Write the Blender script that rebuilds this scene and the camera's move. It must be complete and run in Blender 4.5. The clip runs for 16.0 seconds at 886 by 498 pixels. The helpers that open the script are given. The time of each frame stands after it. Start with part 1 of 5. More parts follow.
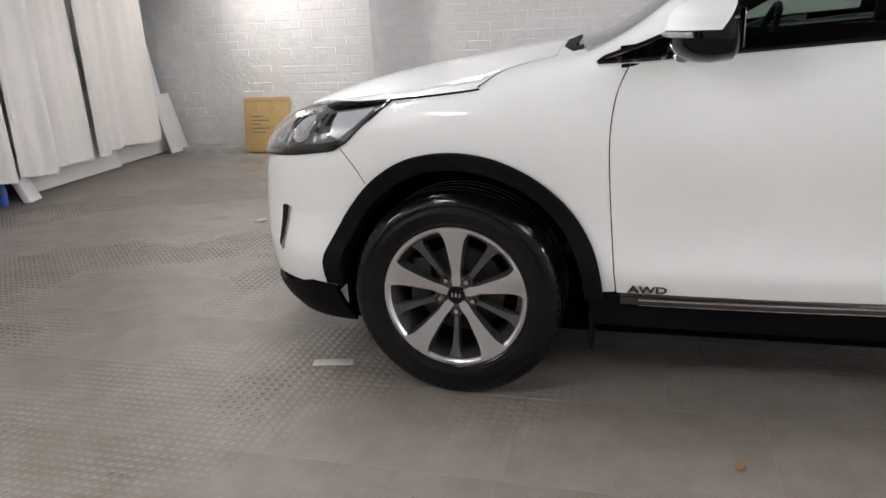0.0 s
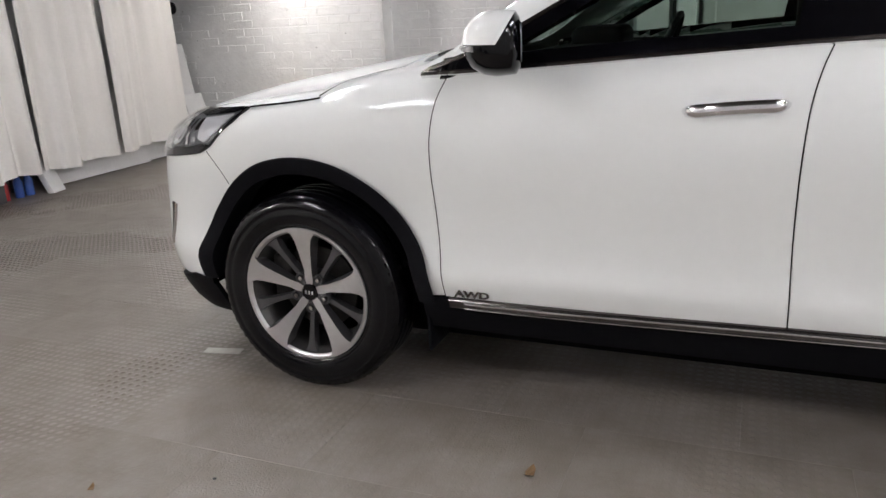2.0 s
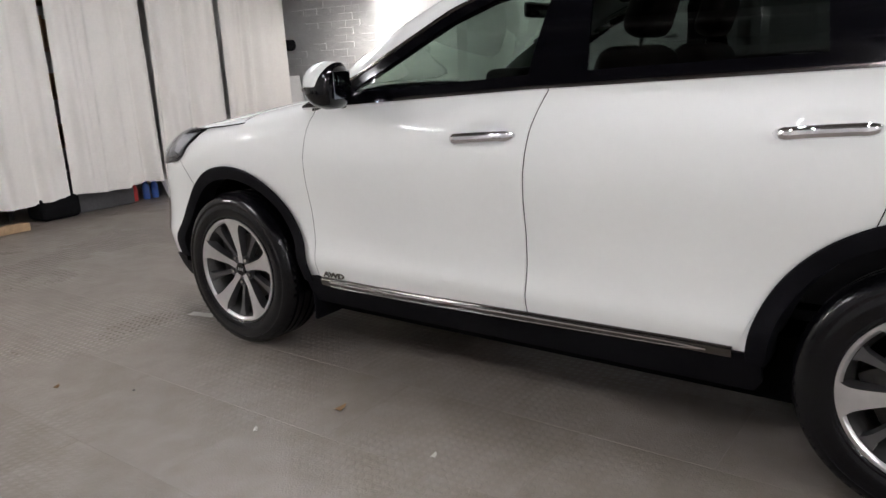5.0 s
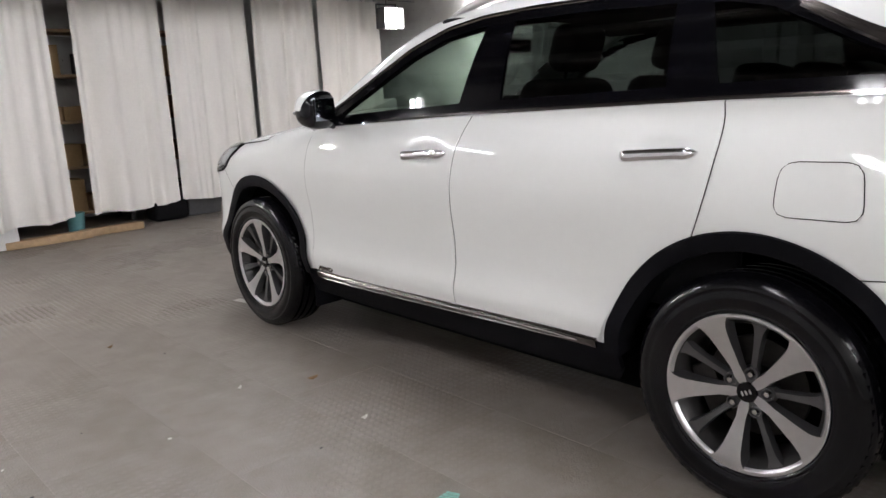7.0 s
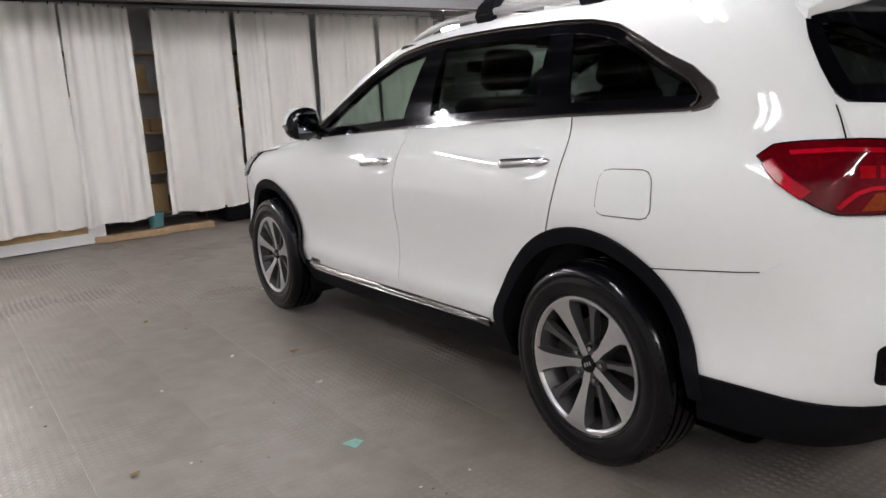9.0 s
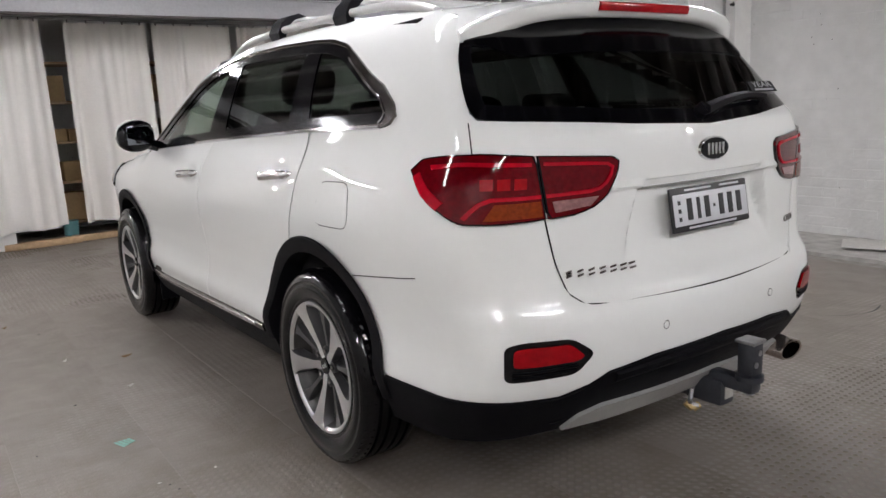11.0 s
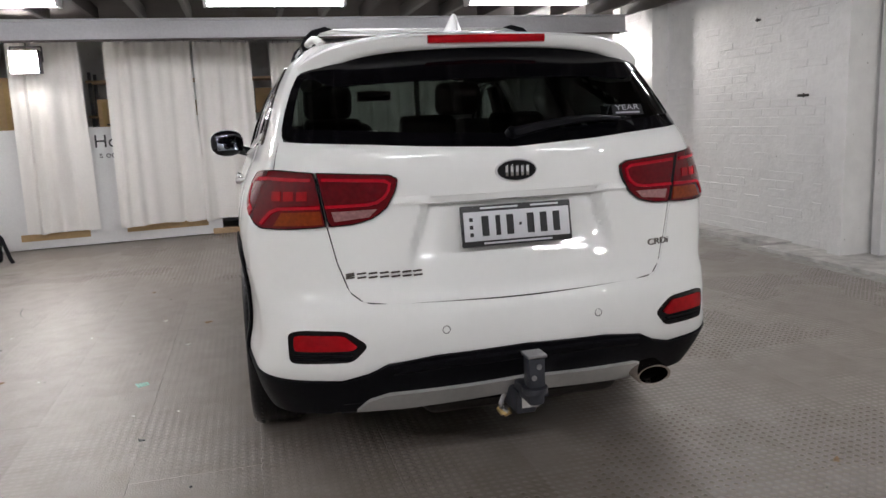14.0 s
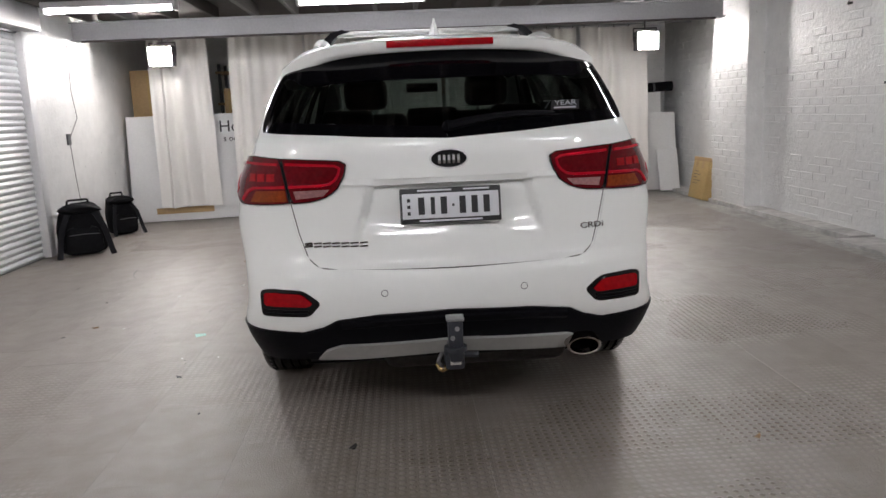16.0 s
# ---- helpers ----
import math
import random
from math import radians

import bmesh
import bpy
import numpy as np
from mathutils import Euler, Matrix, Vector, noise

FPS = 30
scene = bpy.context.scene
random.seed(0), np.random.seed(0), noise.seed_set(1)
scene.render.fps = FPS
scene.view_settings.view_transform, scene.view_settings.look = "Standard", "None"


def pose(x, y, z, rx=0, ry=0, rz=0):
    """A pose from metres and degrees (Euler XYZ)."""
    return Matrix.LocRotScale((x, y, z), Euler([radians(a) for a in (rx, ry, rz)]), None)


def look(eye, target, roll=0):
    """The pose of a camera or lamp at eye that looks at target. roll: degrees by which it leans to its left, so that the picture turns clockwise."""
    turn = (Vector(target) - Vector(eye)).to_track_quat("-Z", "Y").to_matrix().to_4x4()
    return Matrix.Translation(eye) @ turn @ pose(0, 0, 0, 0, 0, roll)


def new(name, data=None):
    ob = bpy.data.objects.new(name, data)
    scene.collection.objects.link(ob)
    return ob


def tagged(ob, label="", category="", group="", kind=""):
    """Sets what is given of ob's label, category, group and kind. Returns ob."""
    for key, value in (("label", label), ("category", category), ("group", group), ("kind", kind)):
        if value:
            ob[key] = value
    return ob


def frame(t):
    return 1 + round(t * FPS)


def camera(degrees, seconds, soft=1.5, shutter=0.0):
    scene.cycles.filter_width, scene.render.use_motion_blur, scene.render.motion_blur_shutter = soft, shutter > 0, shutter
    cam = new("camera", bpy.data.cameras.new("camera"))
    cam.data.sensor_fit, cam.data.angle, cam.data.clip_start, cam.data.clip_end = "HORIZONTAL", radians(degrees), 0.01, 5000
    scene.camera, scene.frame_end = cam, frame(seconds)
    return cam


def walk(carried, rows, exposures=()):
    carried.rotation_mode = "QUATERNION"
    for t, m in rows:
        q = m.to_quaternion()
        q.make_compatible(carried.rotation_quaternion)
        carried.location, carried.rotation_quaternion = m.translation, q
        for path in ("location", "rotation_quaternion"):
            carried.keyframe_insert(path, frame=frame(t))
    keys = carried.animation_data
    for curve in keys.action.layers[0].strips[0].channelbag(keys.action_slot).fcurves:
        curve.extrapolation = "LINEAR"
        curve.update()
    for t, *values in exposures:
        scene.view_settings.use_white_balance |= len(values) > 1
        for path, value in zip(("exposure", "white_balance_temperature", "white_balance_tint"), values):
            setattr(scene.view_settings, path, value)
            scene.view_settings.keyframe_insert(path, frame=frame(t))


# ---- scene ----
cam = camera(61.1, 16.0)
PATH = [
    (0, (0.618, -3.1875, 1.276), (0.096, -1.3505, 0.679), -2.8),
    (0.5, (0.791, -3.0965, 1.261), (0.177, -1.2905, 0.662), -2.8),
    (1, (0.998, -3.0605, 1.268), (0.322, -1.2755, 0.670), -2.9),
    (1.5, (1.202, -3.0265, 1.269), (0.489, -1.2545, 0.677), -2.7),
    (2, (1.435, -3.0245, 1.276), (0.690, -1.2635, 0.691), -2.8),
    (2.5, (1.668, -3.0655, 1.275), (0.888, -1.3155, 0.700), -2.8),
    (3, (1.881, -3.0775, 1.282), (1.050, -1.3465, 0.721), -2.6),
    (3.5, (2.109, -3.0695, 1.289), (1.204, -1.3735, 0.740), -2.5),
    (4, (2.340, -3.1005, 1.273), (1.349, -1.4455, 0.745), -2.4),
    (6.3, (3.384, -2.9645, 1.309), (2.045, -1.5495, 0.858), -2.6),
    (6.5, (3.464, -2.9525, 1.306), (2.098, -1.5595, 0.863), -2.4),
    (7, (3.707, -2.9415, 1.290), (2.273, -1.6135, 0.865), -2.4),
    (7.5, (3.941, -2.9085, 1.300), (2.441, -1.6505, 0.890), -2.4),
    (8, (4.149, -2.8665, 1.302), (2.593, -1.6755, 0.901), -2.4),
    (8.2, (4.227, -2.8445, 1.300), (2.653, -1.6785, 0.897), -2.6),
    (10.3, (5.058, -2.3045, 1.301), (3.424, -1.2175, 0.919), -2.8),
    (10.5, (5.108, -2.2335, 1.302), (3.479, -1.1375, 0.921), -2.8),
    (11, (5.217, -2.0265, 1.285), (3.608, -0.8995, 0.912), -2.8),
    (11.5, (5.357, -1.8695, 1.283), (3.744, -0.7465, 0.908), -2.7),
    (12, (5.507, -1.6975, 1.275), (3.855, -0.6275, 0.920), -2.5),
    (12.5, (5.680, -1.4765, 1.291), (3.947, -0.5415, 0.939), -2.5),
    (13, (5.848, -1.2795, 1.277), (4.042, -0.4895, 0.936), -2.5),
    (13.5, (6.002, -1.0765, 1.284), (4.134, -0.4475, 0.946), -2.6),
    (14, (6.128, -0.8535, 1.285), (4.218, -0.3655, 0.951), -2.5),
    (14.5, (6.274, -0.6555, 1.257), (4.338, -0.2835, 0.919), -2.5),
    (15, (6.388, -0.4885, 1.260), (4.437, -0.2225, 0.912), -2.5),
    (15.5, (6.502, -0.3045, 1.277), (4.541, -0.1345, 0.920), -2.6),
    (16, (6.645, -0.1815, 1.292), (4.680, -0.0815, 0.933), -2.5),
]
walk(cam, [(t, look(eye, target, roll)) for t, eye, target, roll in PATH],
     exposures=[(0, .55), (3.5, .46), (7, .47), (8.2, .44), (10.5, .37), (13, .30), (16, .15)])

# ---- light ----
world = bpy.data.worlds.new("world")
scene.world = world
world.use_nodes = True
world.node_tree.nodes["Background"].inputs[0].default_value = (.5, .5, .52, 1)
world.node_tree.nodes["Background"].inputs[1].default_value = .02
TUBE_GLOW, FLOOD_GLOW = 65.0, 245.0


# ---- materials ----
def mat(name, color, rough=.5, metal=0.0, coat=0.0, vary=.08, grain=40.0, blotch=1.5, bump=0.0, bump_scale=120.0, emit=0.0, spec=.5):
    """A principled material whose colour and gloss vary at a fine and a coarse scale."""
    m = bpy.data.materials.new(name)
    m.use_nodes = True
    n, l = m.node_tree.nodes, m.node_tree.links
    b = n["Principled BSDF"]
    b.inputs["Roughness"].default_value, b.inputs["Metallic"].default_value = rough, metal
    b.inputs["Coat Weight"].default_value, b.inputs["Coat Roughness"].default_value = coat, .012
    b.inputs["Specular IOR Level"].default_value = spec
    co = n.new("ShaderNodeTexCoord").outputs["Object"]
    fine, coarse = n.new("ShaderNodeTexNoise"), n.new("ShaderNodeTexNoise")
    fine.inputs["Scale"].default_value, coarse.inputs["Scale"].default_value = grain, blotch
    fine.inputs["Detail"].default_value = coarse.inputs["Detail"].default_value = 4
    l.new(co, fine.inputs["Vector"]), l.new(co, coarse.inputs["Vector"])
    mix = n.new("ShaderNodeMath")
    l.new(fine.outputs[0], mix.inputs[0]), l.new(coarse.outputs[0], mix.inputs[1])
    ramp = n.new("ShaderNodeValToRGB")
    ramp.color_ramp.elements[0].position, ramp.color_ramp.elements[1].position = .35 * 2 / 2, .65
    half = n.new("ShaderNodeMath")
    half.operation, half.inputs[1].default_value = "MULTIPLY", .5
    l.new(mix.outputs[0], half.inputs[0]), l.new(half.outputs[0], ramp.inputs[0])
    for e, k in zip(ramp.color_ramp.elements, (1 - vary, 1 + vary)):
        e.color = (*[min(c * k, 1) for c in color], 1)
    l.new(ramp.outputs[0], b.inputs["Base Color"])
    if bump:
        tex, bp = n.new("ShaderNodeTexNoise"), n.new("ShaderNodeBump")
        tex.inputs["Scale"].default_value, tex.inputs["Detail"].default_value = bump_scale, 6
        bp.inputs["Strength"].default_value, bp.inputs["Distance"].default_value = min(bump, 1), .004
        l.new(co, tex.inputs["Vector"]), l.new(tex.outputs[0], bp.inputs["Height"]), l.new(bp.outputs[0], b.inputs["Normal"])
    if emit:
        b.inputs["Emission Color"].default_value, b.inputs["Emission Strength"].default_value = (*color, 1), emit
    return m


def glass(name, tint, gloss=1.0):
    """A thin pane: the light passes straight through a tint, and the surface mirrors by Fresnel's law."""
    m = bpy.data.materials.new(name)
    m.use_nodes = True
    n, l = m.node_tree.nodes, m.node_tree.links
    n.remove(n["Principled BSDF"])
    clear, shine, mix, fres = n.new("ShaderNodeBsdfTransparent"), n.new("ShaderNodeBsdfGlossy"), n.new("ShaderNodeMixShader"), n.new("ShaderNodeLayerWeight")
    clear.inputs[0].default_value, shine.inputs["Roughness"].default_value = (*tint, 1), .02
    shine.inputs[0].default_value = (gloss, gloss, gloss, 1)
    fres.inputs[0].default_value = .5
    five, lift = n.new("ShaderNodeMath"), n.new("ShaderNodeMath")
    five.operation, five.inputs[1].default_value = "POWER", 5.0
    lift.operation, lift.inputs[1].default_value, lift.inputs[2].default_value = "MULTIPLY_ADD", .92, .045
    l.new(fres.outputs["Facing"], five.inputs[0]), l.new(five.outputs[0], lift.inputs[0])
    l.new(lift.outputs[0], mix.inputs[0]), l.new(clear.outputs[0], mix.inputs[1]), l.new(shine.outputs[0], mix.inputs[2])
    l.new(mix.outputs[0], n["Material Output"].inputs[0])
    return m


PAINT = mat("white_paint", (.825, .842, .825), .65, coat=.75, vary=.01, spec=.25)
CLAD = mat("black_plastic", (.005, .005, .0065), .5, spec=.06, vary=.2, bump=.15, bump_scale=600)
GLOSS_BLACK = mat("gloss_black", (.002, .002, .003), .10, spec=.35, vary=.1)
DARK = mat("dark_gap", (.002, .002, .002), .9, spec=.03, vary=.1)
CHROME = mat("chrome", (.82, .82, .83), .07, 1.0, vary=.03)
DARK_CHROME = mat("dark_chrome", (.20, .18, .17), .18, 1.0, vary=.05)
STRIP = mat("sill_metal", (.13, .12, .115), .22, 1.0, vary=.08)
SILVER = mat("silver_plastic", (.42, .42, .41), .38, .35, vary=.06)
RUBBER = mat("tyre_rubber", (.003, .003, .004), .17, spec=.26, vary=.3, bump=.10, bump_scale=45)
ALLOY = mat("machined_alloy", (.66, .66, .67), .34, 1.0, vary=.05)
ALLOY_DARK = mat("painted_alloy", (.12, .12, .125), .28, .75, vary=.1)
# wheel barrel alloy, darkened in colour for the shade between the spokes
BARREL = mat("sooty_alloy", (.045, .044, .044), .38, .6, vary=.2)
IRON = mat("brake_iron", (.045, .042, .04), .5, .7, vary=.3)
CABIN = mat("cabin_fabric", (.007, .007, .008), .8, spec=.1, vary=.25, bump=.3)
SEAT = mat("seat_leather", (.006, .006, .007), .55, spec=.2, vary=.2, bump=.2)
GLASS_CLEAR = glass("door_glass", (.52, .60, .55))
GLASS_DARK = glass("privacy_glass", (.125, .14, .135))
BOWL = mat("lamp_bowl", (.13, .13, .135), .28, .6, vary=.35, grain=30)
LAMP_SIDE = mat("lamp_side_reflector", (.50, .50, .51), .3, .15, vary=.08)
MIRROR_GLASS = mat("mirror_glass", (.25, .27, .30), .03, 1.0, vary=.02)
LENS_RED = mat("red_lens", (.105, .0008, .004), .05, spec=.22, coat=.10, vary=.25, grain=60)
LENS_BRIGHT = mat("bright_red_lens", (.40, .003, .014), .10, spec=.22, coat=.10, vary=.2)
LENS_DULL = mat("dull_red_lens", (.30, .002, .006), .08, spec=.22, coat=.15, vary=.2)
LENS_AMBER = mat("amber_lens", (.22, .032, .005), .12, spec=.2, coat=.1, vary=.3, grain=80)
LENS_PINK = mat("reversing_lens", (.36, .17, .17), .1, .2, coat=1.0, vary=.3, grain=90)
LENS_CLEAR = mat("clear_lens", (.55, .54, .54), .1, .3, coat=1.0, vary=.3, grain=90)
LAMP_GLASS = glass("headlight_glass", (.93, .94, .95))
PLATE_WHITE = mat("plate_white", (.62, .63, .66), .35, vary=.03)
INK = mat("black_ink", (.015, .015, .017), .45, vary=.1)
BRASS = mat("brass", (.5, .36, .16), .3, .9, vary=.2)
STEEL = mat("bare_steel", (.36, .36, .37), .35, .9, vary=.2)
TOW = mat("tow_bar_paint", (.030, .033, .042), .42, vary=.25, bump=.2)
EXHAUST = mat("exhaust_steel", (.5, .44, .40), .2, 1.0, vary=.2)
CLOTH = mat("curtain_cloth", (.82, .80, .76), .85, vary=.03, bump=.25, bump_scale=700)
BOARD = mat("white_board", (.74, .74, .73), .45, vary=.04)
CARD = mat("cardboard", (.44, .30, .15), .8, vary=.10, bump=.2)
CARD_YELLOW = mat("carton", (.46, .32, .13), .75, vary=.10, bump=.2)
PINE = mat("raw_timber", (.42, .29, .17), .7, vary=.2, grain=25)
JOIST = mat("joist_timber", (.055, .045, .04), .8, vary=.3, bump=.4)
JOIST_PALE = mat("painted_joist", (.15, .14, .13), .7, vary=.2, bump=.3)
BEAM = mat("painted_steel_beam", (.40, .40, .41), .5, vary=.08, bump=.2, bump_scale=30)
GREY_PAINT = mat("grey_gloss_paint", (.20, .20, .205), .45, vary=.08)
SHUTTER = mat("shutter_paint", (.66, .66, .66), .4, vary=.06)
BAG = mat("black_nylon", (.006, .006, .007), .7, spec=.08, vary=.3, bump=.5, bump_scale=60)
STRAP = mat("black_webbing", (.010, .010, .012), .6, spec=.1, vary=.2, bump=.4, bump_scale=300)
TUBE = mat("tube_light", (.975, .955, 1.0), .5, vary=0, emit=TUBE_GLOW)
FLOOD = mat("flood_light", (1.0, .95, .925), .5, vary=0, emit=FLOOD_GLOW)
PAPER = mat("paper", (.62, .61, .58), .8, vary=.1)
GREEN_PAPER = mat("green_label", (.22, .50, .45), .5, vary=.2)
LEAF = mat("dry_leaf", (.22, .13, .06), .8, vary=.3)
CONCRETE = mat("concrete_edge", (.33, .32, .30), .75, vary=.3, grain=15, blotch=2.5, bump=.6, bump_scale=40)
PALE_CONCRETE = mat("dusty_concrete", (.47, .46, .44), .8, vary=.30, grain=9, blotch=2.2, bump=.7, bump_scale=30)
RED_THING = mat("red_plastic", (.4, .03, .03), .4, vary=.1)
BLUE_THING = mat("blue_plastic", (.04, .10, .35), .4, vary=.1)
TEAL = mat("teal_plastic", (.10, .25, .26), .5, vary=.1)
GREY_BOX = mat("grey_plastic", (.07, .07, .075), .5, vary=.15)


def wall_paint():
    """White paint over rough, partly rendered brick."""
    m = mat("painted_brick", (.75, .75, .74), .48, vary=.07, grain=8, blotch=.9)
    n, l = m.node_tree.nodes, m.node_tree.links
    b, co = n["Principled BSDF"], n.new("ShaderNodeTexCoord").outputs["Object"]
    big, small, chips = n.new("ShaderNodeTexNoise"), n.new("ShaderNodeTexNoise"), n.new("ShaderNodeTexVoronoi")
    big.inputs["Scale"].default_value, small.inputs["Scale"].default_value, chips.inputs["Scale"].default_value = 3.0, 28.0, 9.0
    small.inputs["Detail"].default_value = 8
    for x in (big, small, chips):
        l.new(co, x.inputs["Vector"])
    add = n.new("ShaderNodeMath")
    l.new(big.outputs[0], add.inputs[0]), l.new(small.outputs[0], add.inputs[1])
    bp = n.new("ShaderNodeBump")
    bp.inputs["Strength"].default_value, bp.inputs["Distance"].default_value = .55, .012
    l.new(add.outputs[0], bp.inputs["Height"]), l.new(bp.outputs[0], b.inputs["Normal"])
    # small chips where the paint has come off
    less = n.new("ShaderNodeMath")
    less.operation, less.inputs[1].default_value = "LESS_THAN", .045
    l.new(chips.outputs["Distance"], less.inputs[0])
    mixc = n.new("ShaderNodeMix")
    mixc.data_type = "RGBA"
    src = b.inputs["Base Color"].links[0].from_socket
    l.new(less.outputs[0], mixc.inputs["Factor"]), l.new(src, mixc.inputs[6])
    mixc.inputs[7].default_value = (.16, .14, .12, 1)
    l.new(mixc.outputs[2], b.inputs["Base Color"])
    return m


WALL = wall_paint()


def floor_rubber():
    """Worn grey rubber tile with round studs."""
    m = mat("studded_rubber", (.195, .172, .154), .42, vary=.34, grain=7, blotch=.6)
    n, l = m.node_tree.nodes, m.node_tree.links
    b = n["Principled BSDF"]
    co = n.new("ShaderNodeNewGeometry").outputs["Position"]

    def op(kind, *args):
        x = n.new("ShaderNodeVectorMath" if kind[0] == "v" else "ShaderNodeMath")
        x.operation = kind.lstrip("v").upper()
        for i, a in enumerate(args):
            if isinstance(a, (int, float, tuple)):
                x.inputs[i].default_value = a
            else:
                l.new(a, x.inputs[i])
        return x.outputs["Value"] if kind in ("vlength",) or kind[0] != "v" else x.outputs[0]
    flat = op("vmultiply", co, (1 / .036, 1 / .036, 0.0))
    cell = op("vsubtract", op("vfraction", flat), (.5, .5, 0.0))
    d = op("vlength", cell)
    stud = n.new("ShaderNodeMapRange")
    stud.interpolation_type = "SMOOTHSTEP"
    stud.inputs[1].default_value, stud.inputs[2].default_value, stud.inputs[3].default_value, stud.inputs[4].default_value = .18, .41, 1, 0
    l.new(d, stud.inputs[0])
    wear = n.new("ShaderNodeTexNoise")
    wear.inputs["Scale"].default_value, wear.inputs["Detail"].default_value = .9, 5
    l.new(co, wear.inputs["Vector"])
    worn = n.new("ShaderNodeMapRange")
    worn.inputs[1].default_value, worn.inputs[2].default_value, worn.inputs[3].default_value, worn.inputs[4].default_value = .43, .64, .07, 1
    l.new(wear.outputs[0], worn.inputs[0])
    # studs nearly smoothed away beside the car, partly for the glints it blocks
    place = n.new("ShaderNodeSeparateXYZ")
    l.new(co, place.inputs[0])
    along = op("add", place.outputs[0], op("multiply", wear.outputs[0], 1.6))
    lane = op("maximum", op("subtract", op("absolute", op("subtract", along, 2.9)), .7), op("add", place.outputs[1], 1.8))
    smooth = n.new("ShaderNodeMapRange")
    smooth.inputs[1].default_value, smooth.inputs[2].default_value, smooth.inputs[3].default_value, smooth.inputs[4].default_value = 1.2, 2.0, .22, 1
    l.new(lane, smooth.inputs[0])
    worn = op("multiply", worn.outputs[0], smooth.outputs[0]).node
    fine = n.new("ShaderNodeTexNoise")
    fine.inputs["Scale"].default_value, fine.inputs["Detail"].default_value = 140, 6
    l.new(co, fine.inputs["Vector"])
    height = op("add", op("multiply", stud.outputs[0], worn.outputs[0]), op("multiply", fine.outputs[0], .40))
    bp = n.new("ShaderNodeBump")
    bp.inputs["Strength"].default_value, bp.inputs["Distance"].default_value = 1.0, .0055
    l.new(height, bp.inputs["Height"]), l.new(bp.outputs[0], b.inputs["Normal"])
    rough = n.new("ShaderNodeMapRange")
    rough.inputs[3].default_value, rough.inputs[4].default_value = .44, .13
    l.new(op("multiply", stud.outputs[0], worn.outputs[0]), rough.inputs[0])
    l.new(rough.outputs[0], b.inputs["Roughness"])
    b.inputs["Specular IOR Level"].default_value = .75
    # every tile a little lighter or darker than the next, with brownish stains
    src = b.inputs["Base Color"].links[0].from_socket
    src.node.color_ramp.elements[0].color = (.168, .143, .117, 1)
    info = n.new("ShaderNodeObjectInfo")
    tone = n.new("ShaderNodeMapRange")
    tone.inputs[3].default_value, tone.inputs[4].default_value = .975, 1.03
    l.new(info.outputs["Random"], tone.inputs[0])
    # the studs are scuffed paler than the ground between them
    scuff = op("multiply_add", op("multiply", stud.outputs[0], worn.outputs[0]), .26, .95)
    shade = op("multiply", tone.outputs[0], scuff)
    mul = op("vmultiply", src, (1.0, 1.0, 1.0))
    comb = n.new("ShaderNodeCombineXYZ")
    for i in range(3):
        l.new(shade, comb.inputs[i])
    l.new(comb.outputs[0], mul.node.inputs[1]), l.new(mul, b.inputs["Base Color"])
    return m


RUBBER_FLOOR = floor_rubber()
# ---- the car's form: x runs back from the front axle, y to the car's right, z up ----
def curve(*knots):
    """A smooth monotone curve through (place, value) knots."""
    xs, ys = np.array(knots, float).T
    h, d = np.diff(xs), np.diff(ys) / np.diff(xs)
    m = np.empty_like(ys)
    m[0], m[-1] = d[0], d[-1]
    both = d[:-1] * d[1:]
    m[1:-1] = np.where(both > 0, 2 * both / np.where(both > 0, d[:-1] + d[1:], 1), 0)

    def at(x):
        x = np.clip(x, xs[0], xs[-1])
        i = np.clip(np.searchsorted(xs, x) - 1, 0, len(h) - 1)
        t = (x - xs[i]) / h[i]
        return ((1 + 2 * t) * (1 - t) ** 2 * ys[i] + t * (1 - t) ** 2 * h[i] * m[i]
                + t * t * (3 - 2 * t) * ys[i + 1] + t * t * (t - 1) * h[i] * m[i + 1])
    return at


def smax(a, b, r):
    return np.maximum(a, b) + np.maximum(r - np.abs(a - b), 0) ** 2 / (4 * r)


HALF_WIDTH = curve((.15, .76), (.30, .845), (.385, .882), (.41, .889), (.468, .9010), (.478, .9005), (.54, .8845), (.60, .8775), (.66, .8775), (.74, .886), (.82, .897), (.90, .9005), (.96, .893), (1.02, .880),
                   (1.05, .8705), (1.08, .857), (1.17, .8125), (1.20, .801), (1.32, .758), (1.45, .70), (1.56, .635), (1.70, .54))
TAPER = curve((-1.0, .84), (-.75, .895), (-.5, .948), (-.2, .974), (.3, .985), (.9, 1.0), (2.9, 1.0), (3.2, .992), (3.5, .965), (3.9, .92))
REAR = curve((.15, 3.62), (.30, 3.72), (.42, 3.80), (.50, 3.84), (.60, 3.855), (.68, 3.845), (.74, 3.81), (.82, 3.797),
             (.95, 3.795), (1.12, 3.797), (1.19, 3.785), (1.25, 3.735), (1.40, 3.61), (1.55, 3.475), (1.70, 3.30))
FRONT = curve((.15, -.85), (.30, -.94), (.5, -.965), (.7, -.95), (.85, -.91), (1.0, -.78), (1.1, -.55), (1.7, .4))
TOP = curve((-1.0, .82), (-.8, .93), (-.5, 1.03), (-.1, 1.10), (.2, 1.145), (.38, 1.17), (.50, 1.215), (.7, 1.345), (1.0, 1.515), (1.25, 1.61),
            (1.6, 1.65), (2.0, 1.66), (2.6, 1.655), (3.1, 1.625), (3.4, 1.60), (3.8, 1.56))


def step(lo, hi, v):
    t = np.clip((v - lo) / (hi - lo), 0, 1)
    return t * t * (3 - 2 * t)


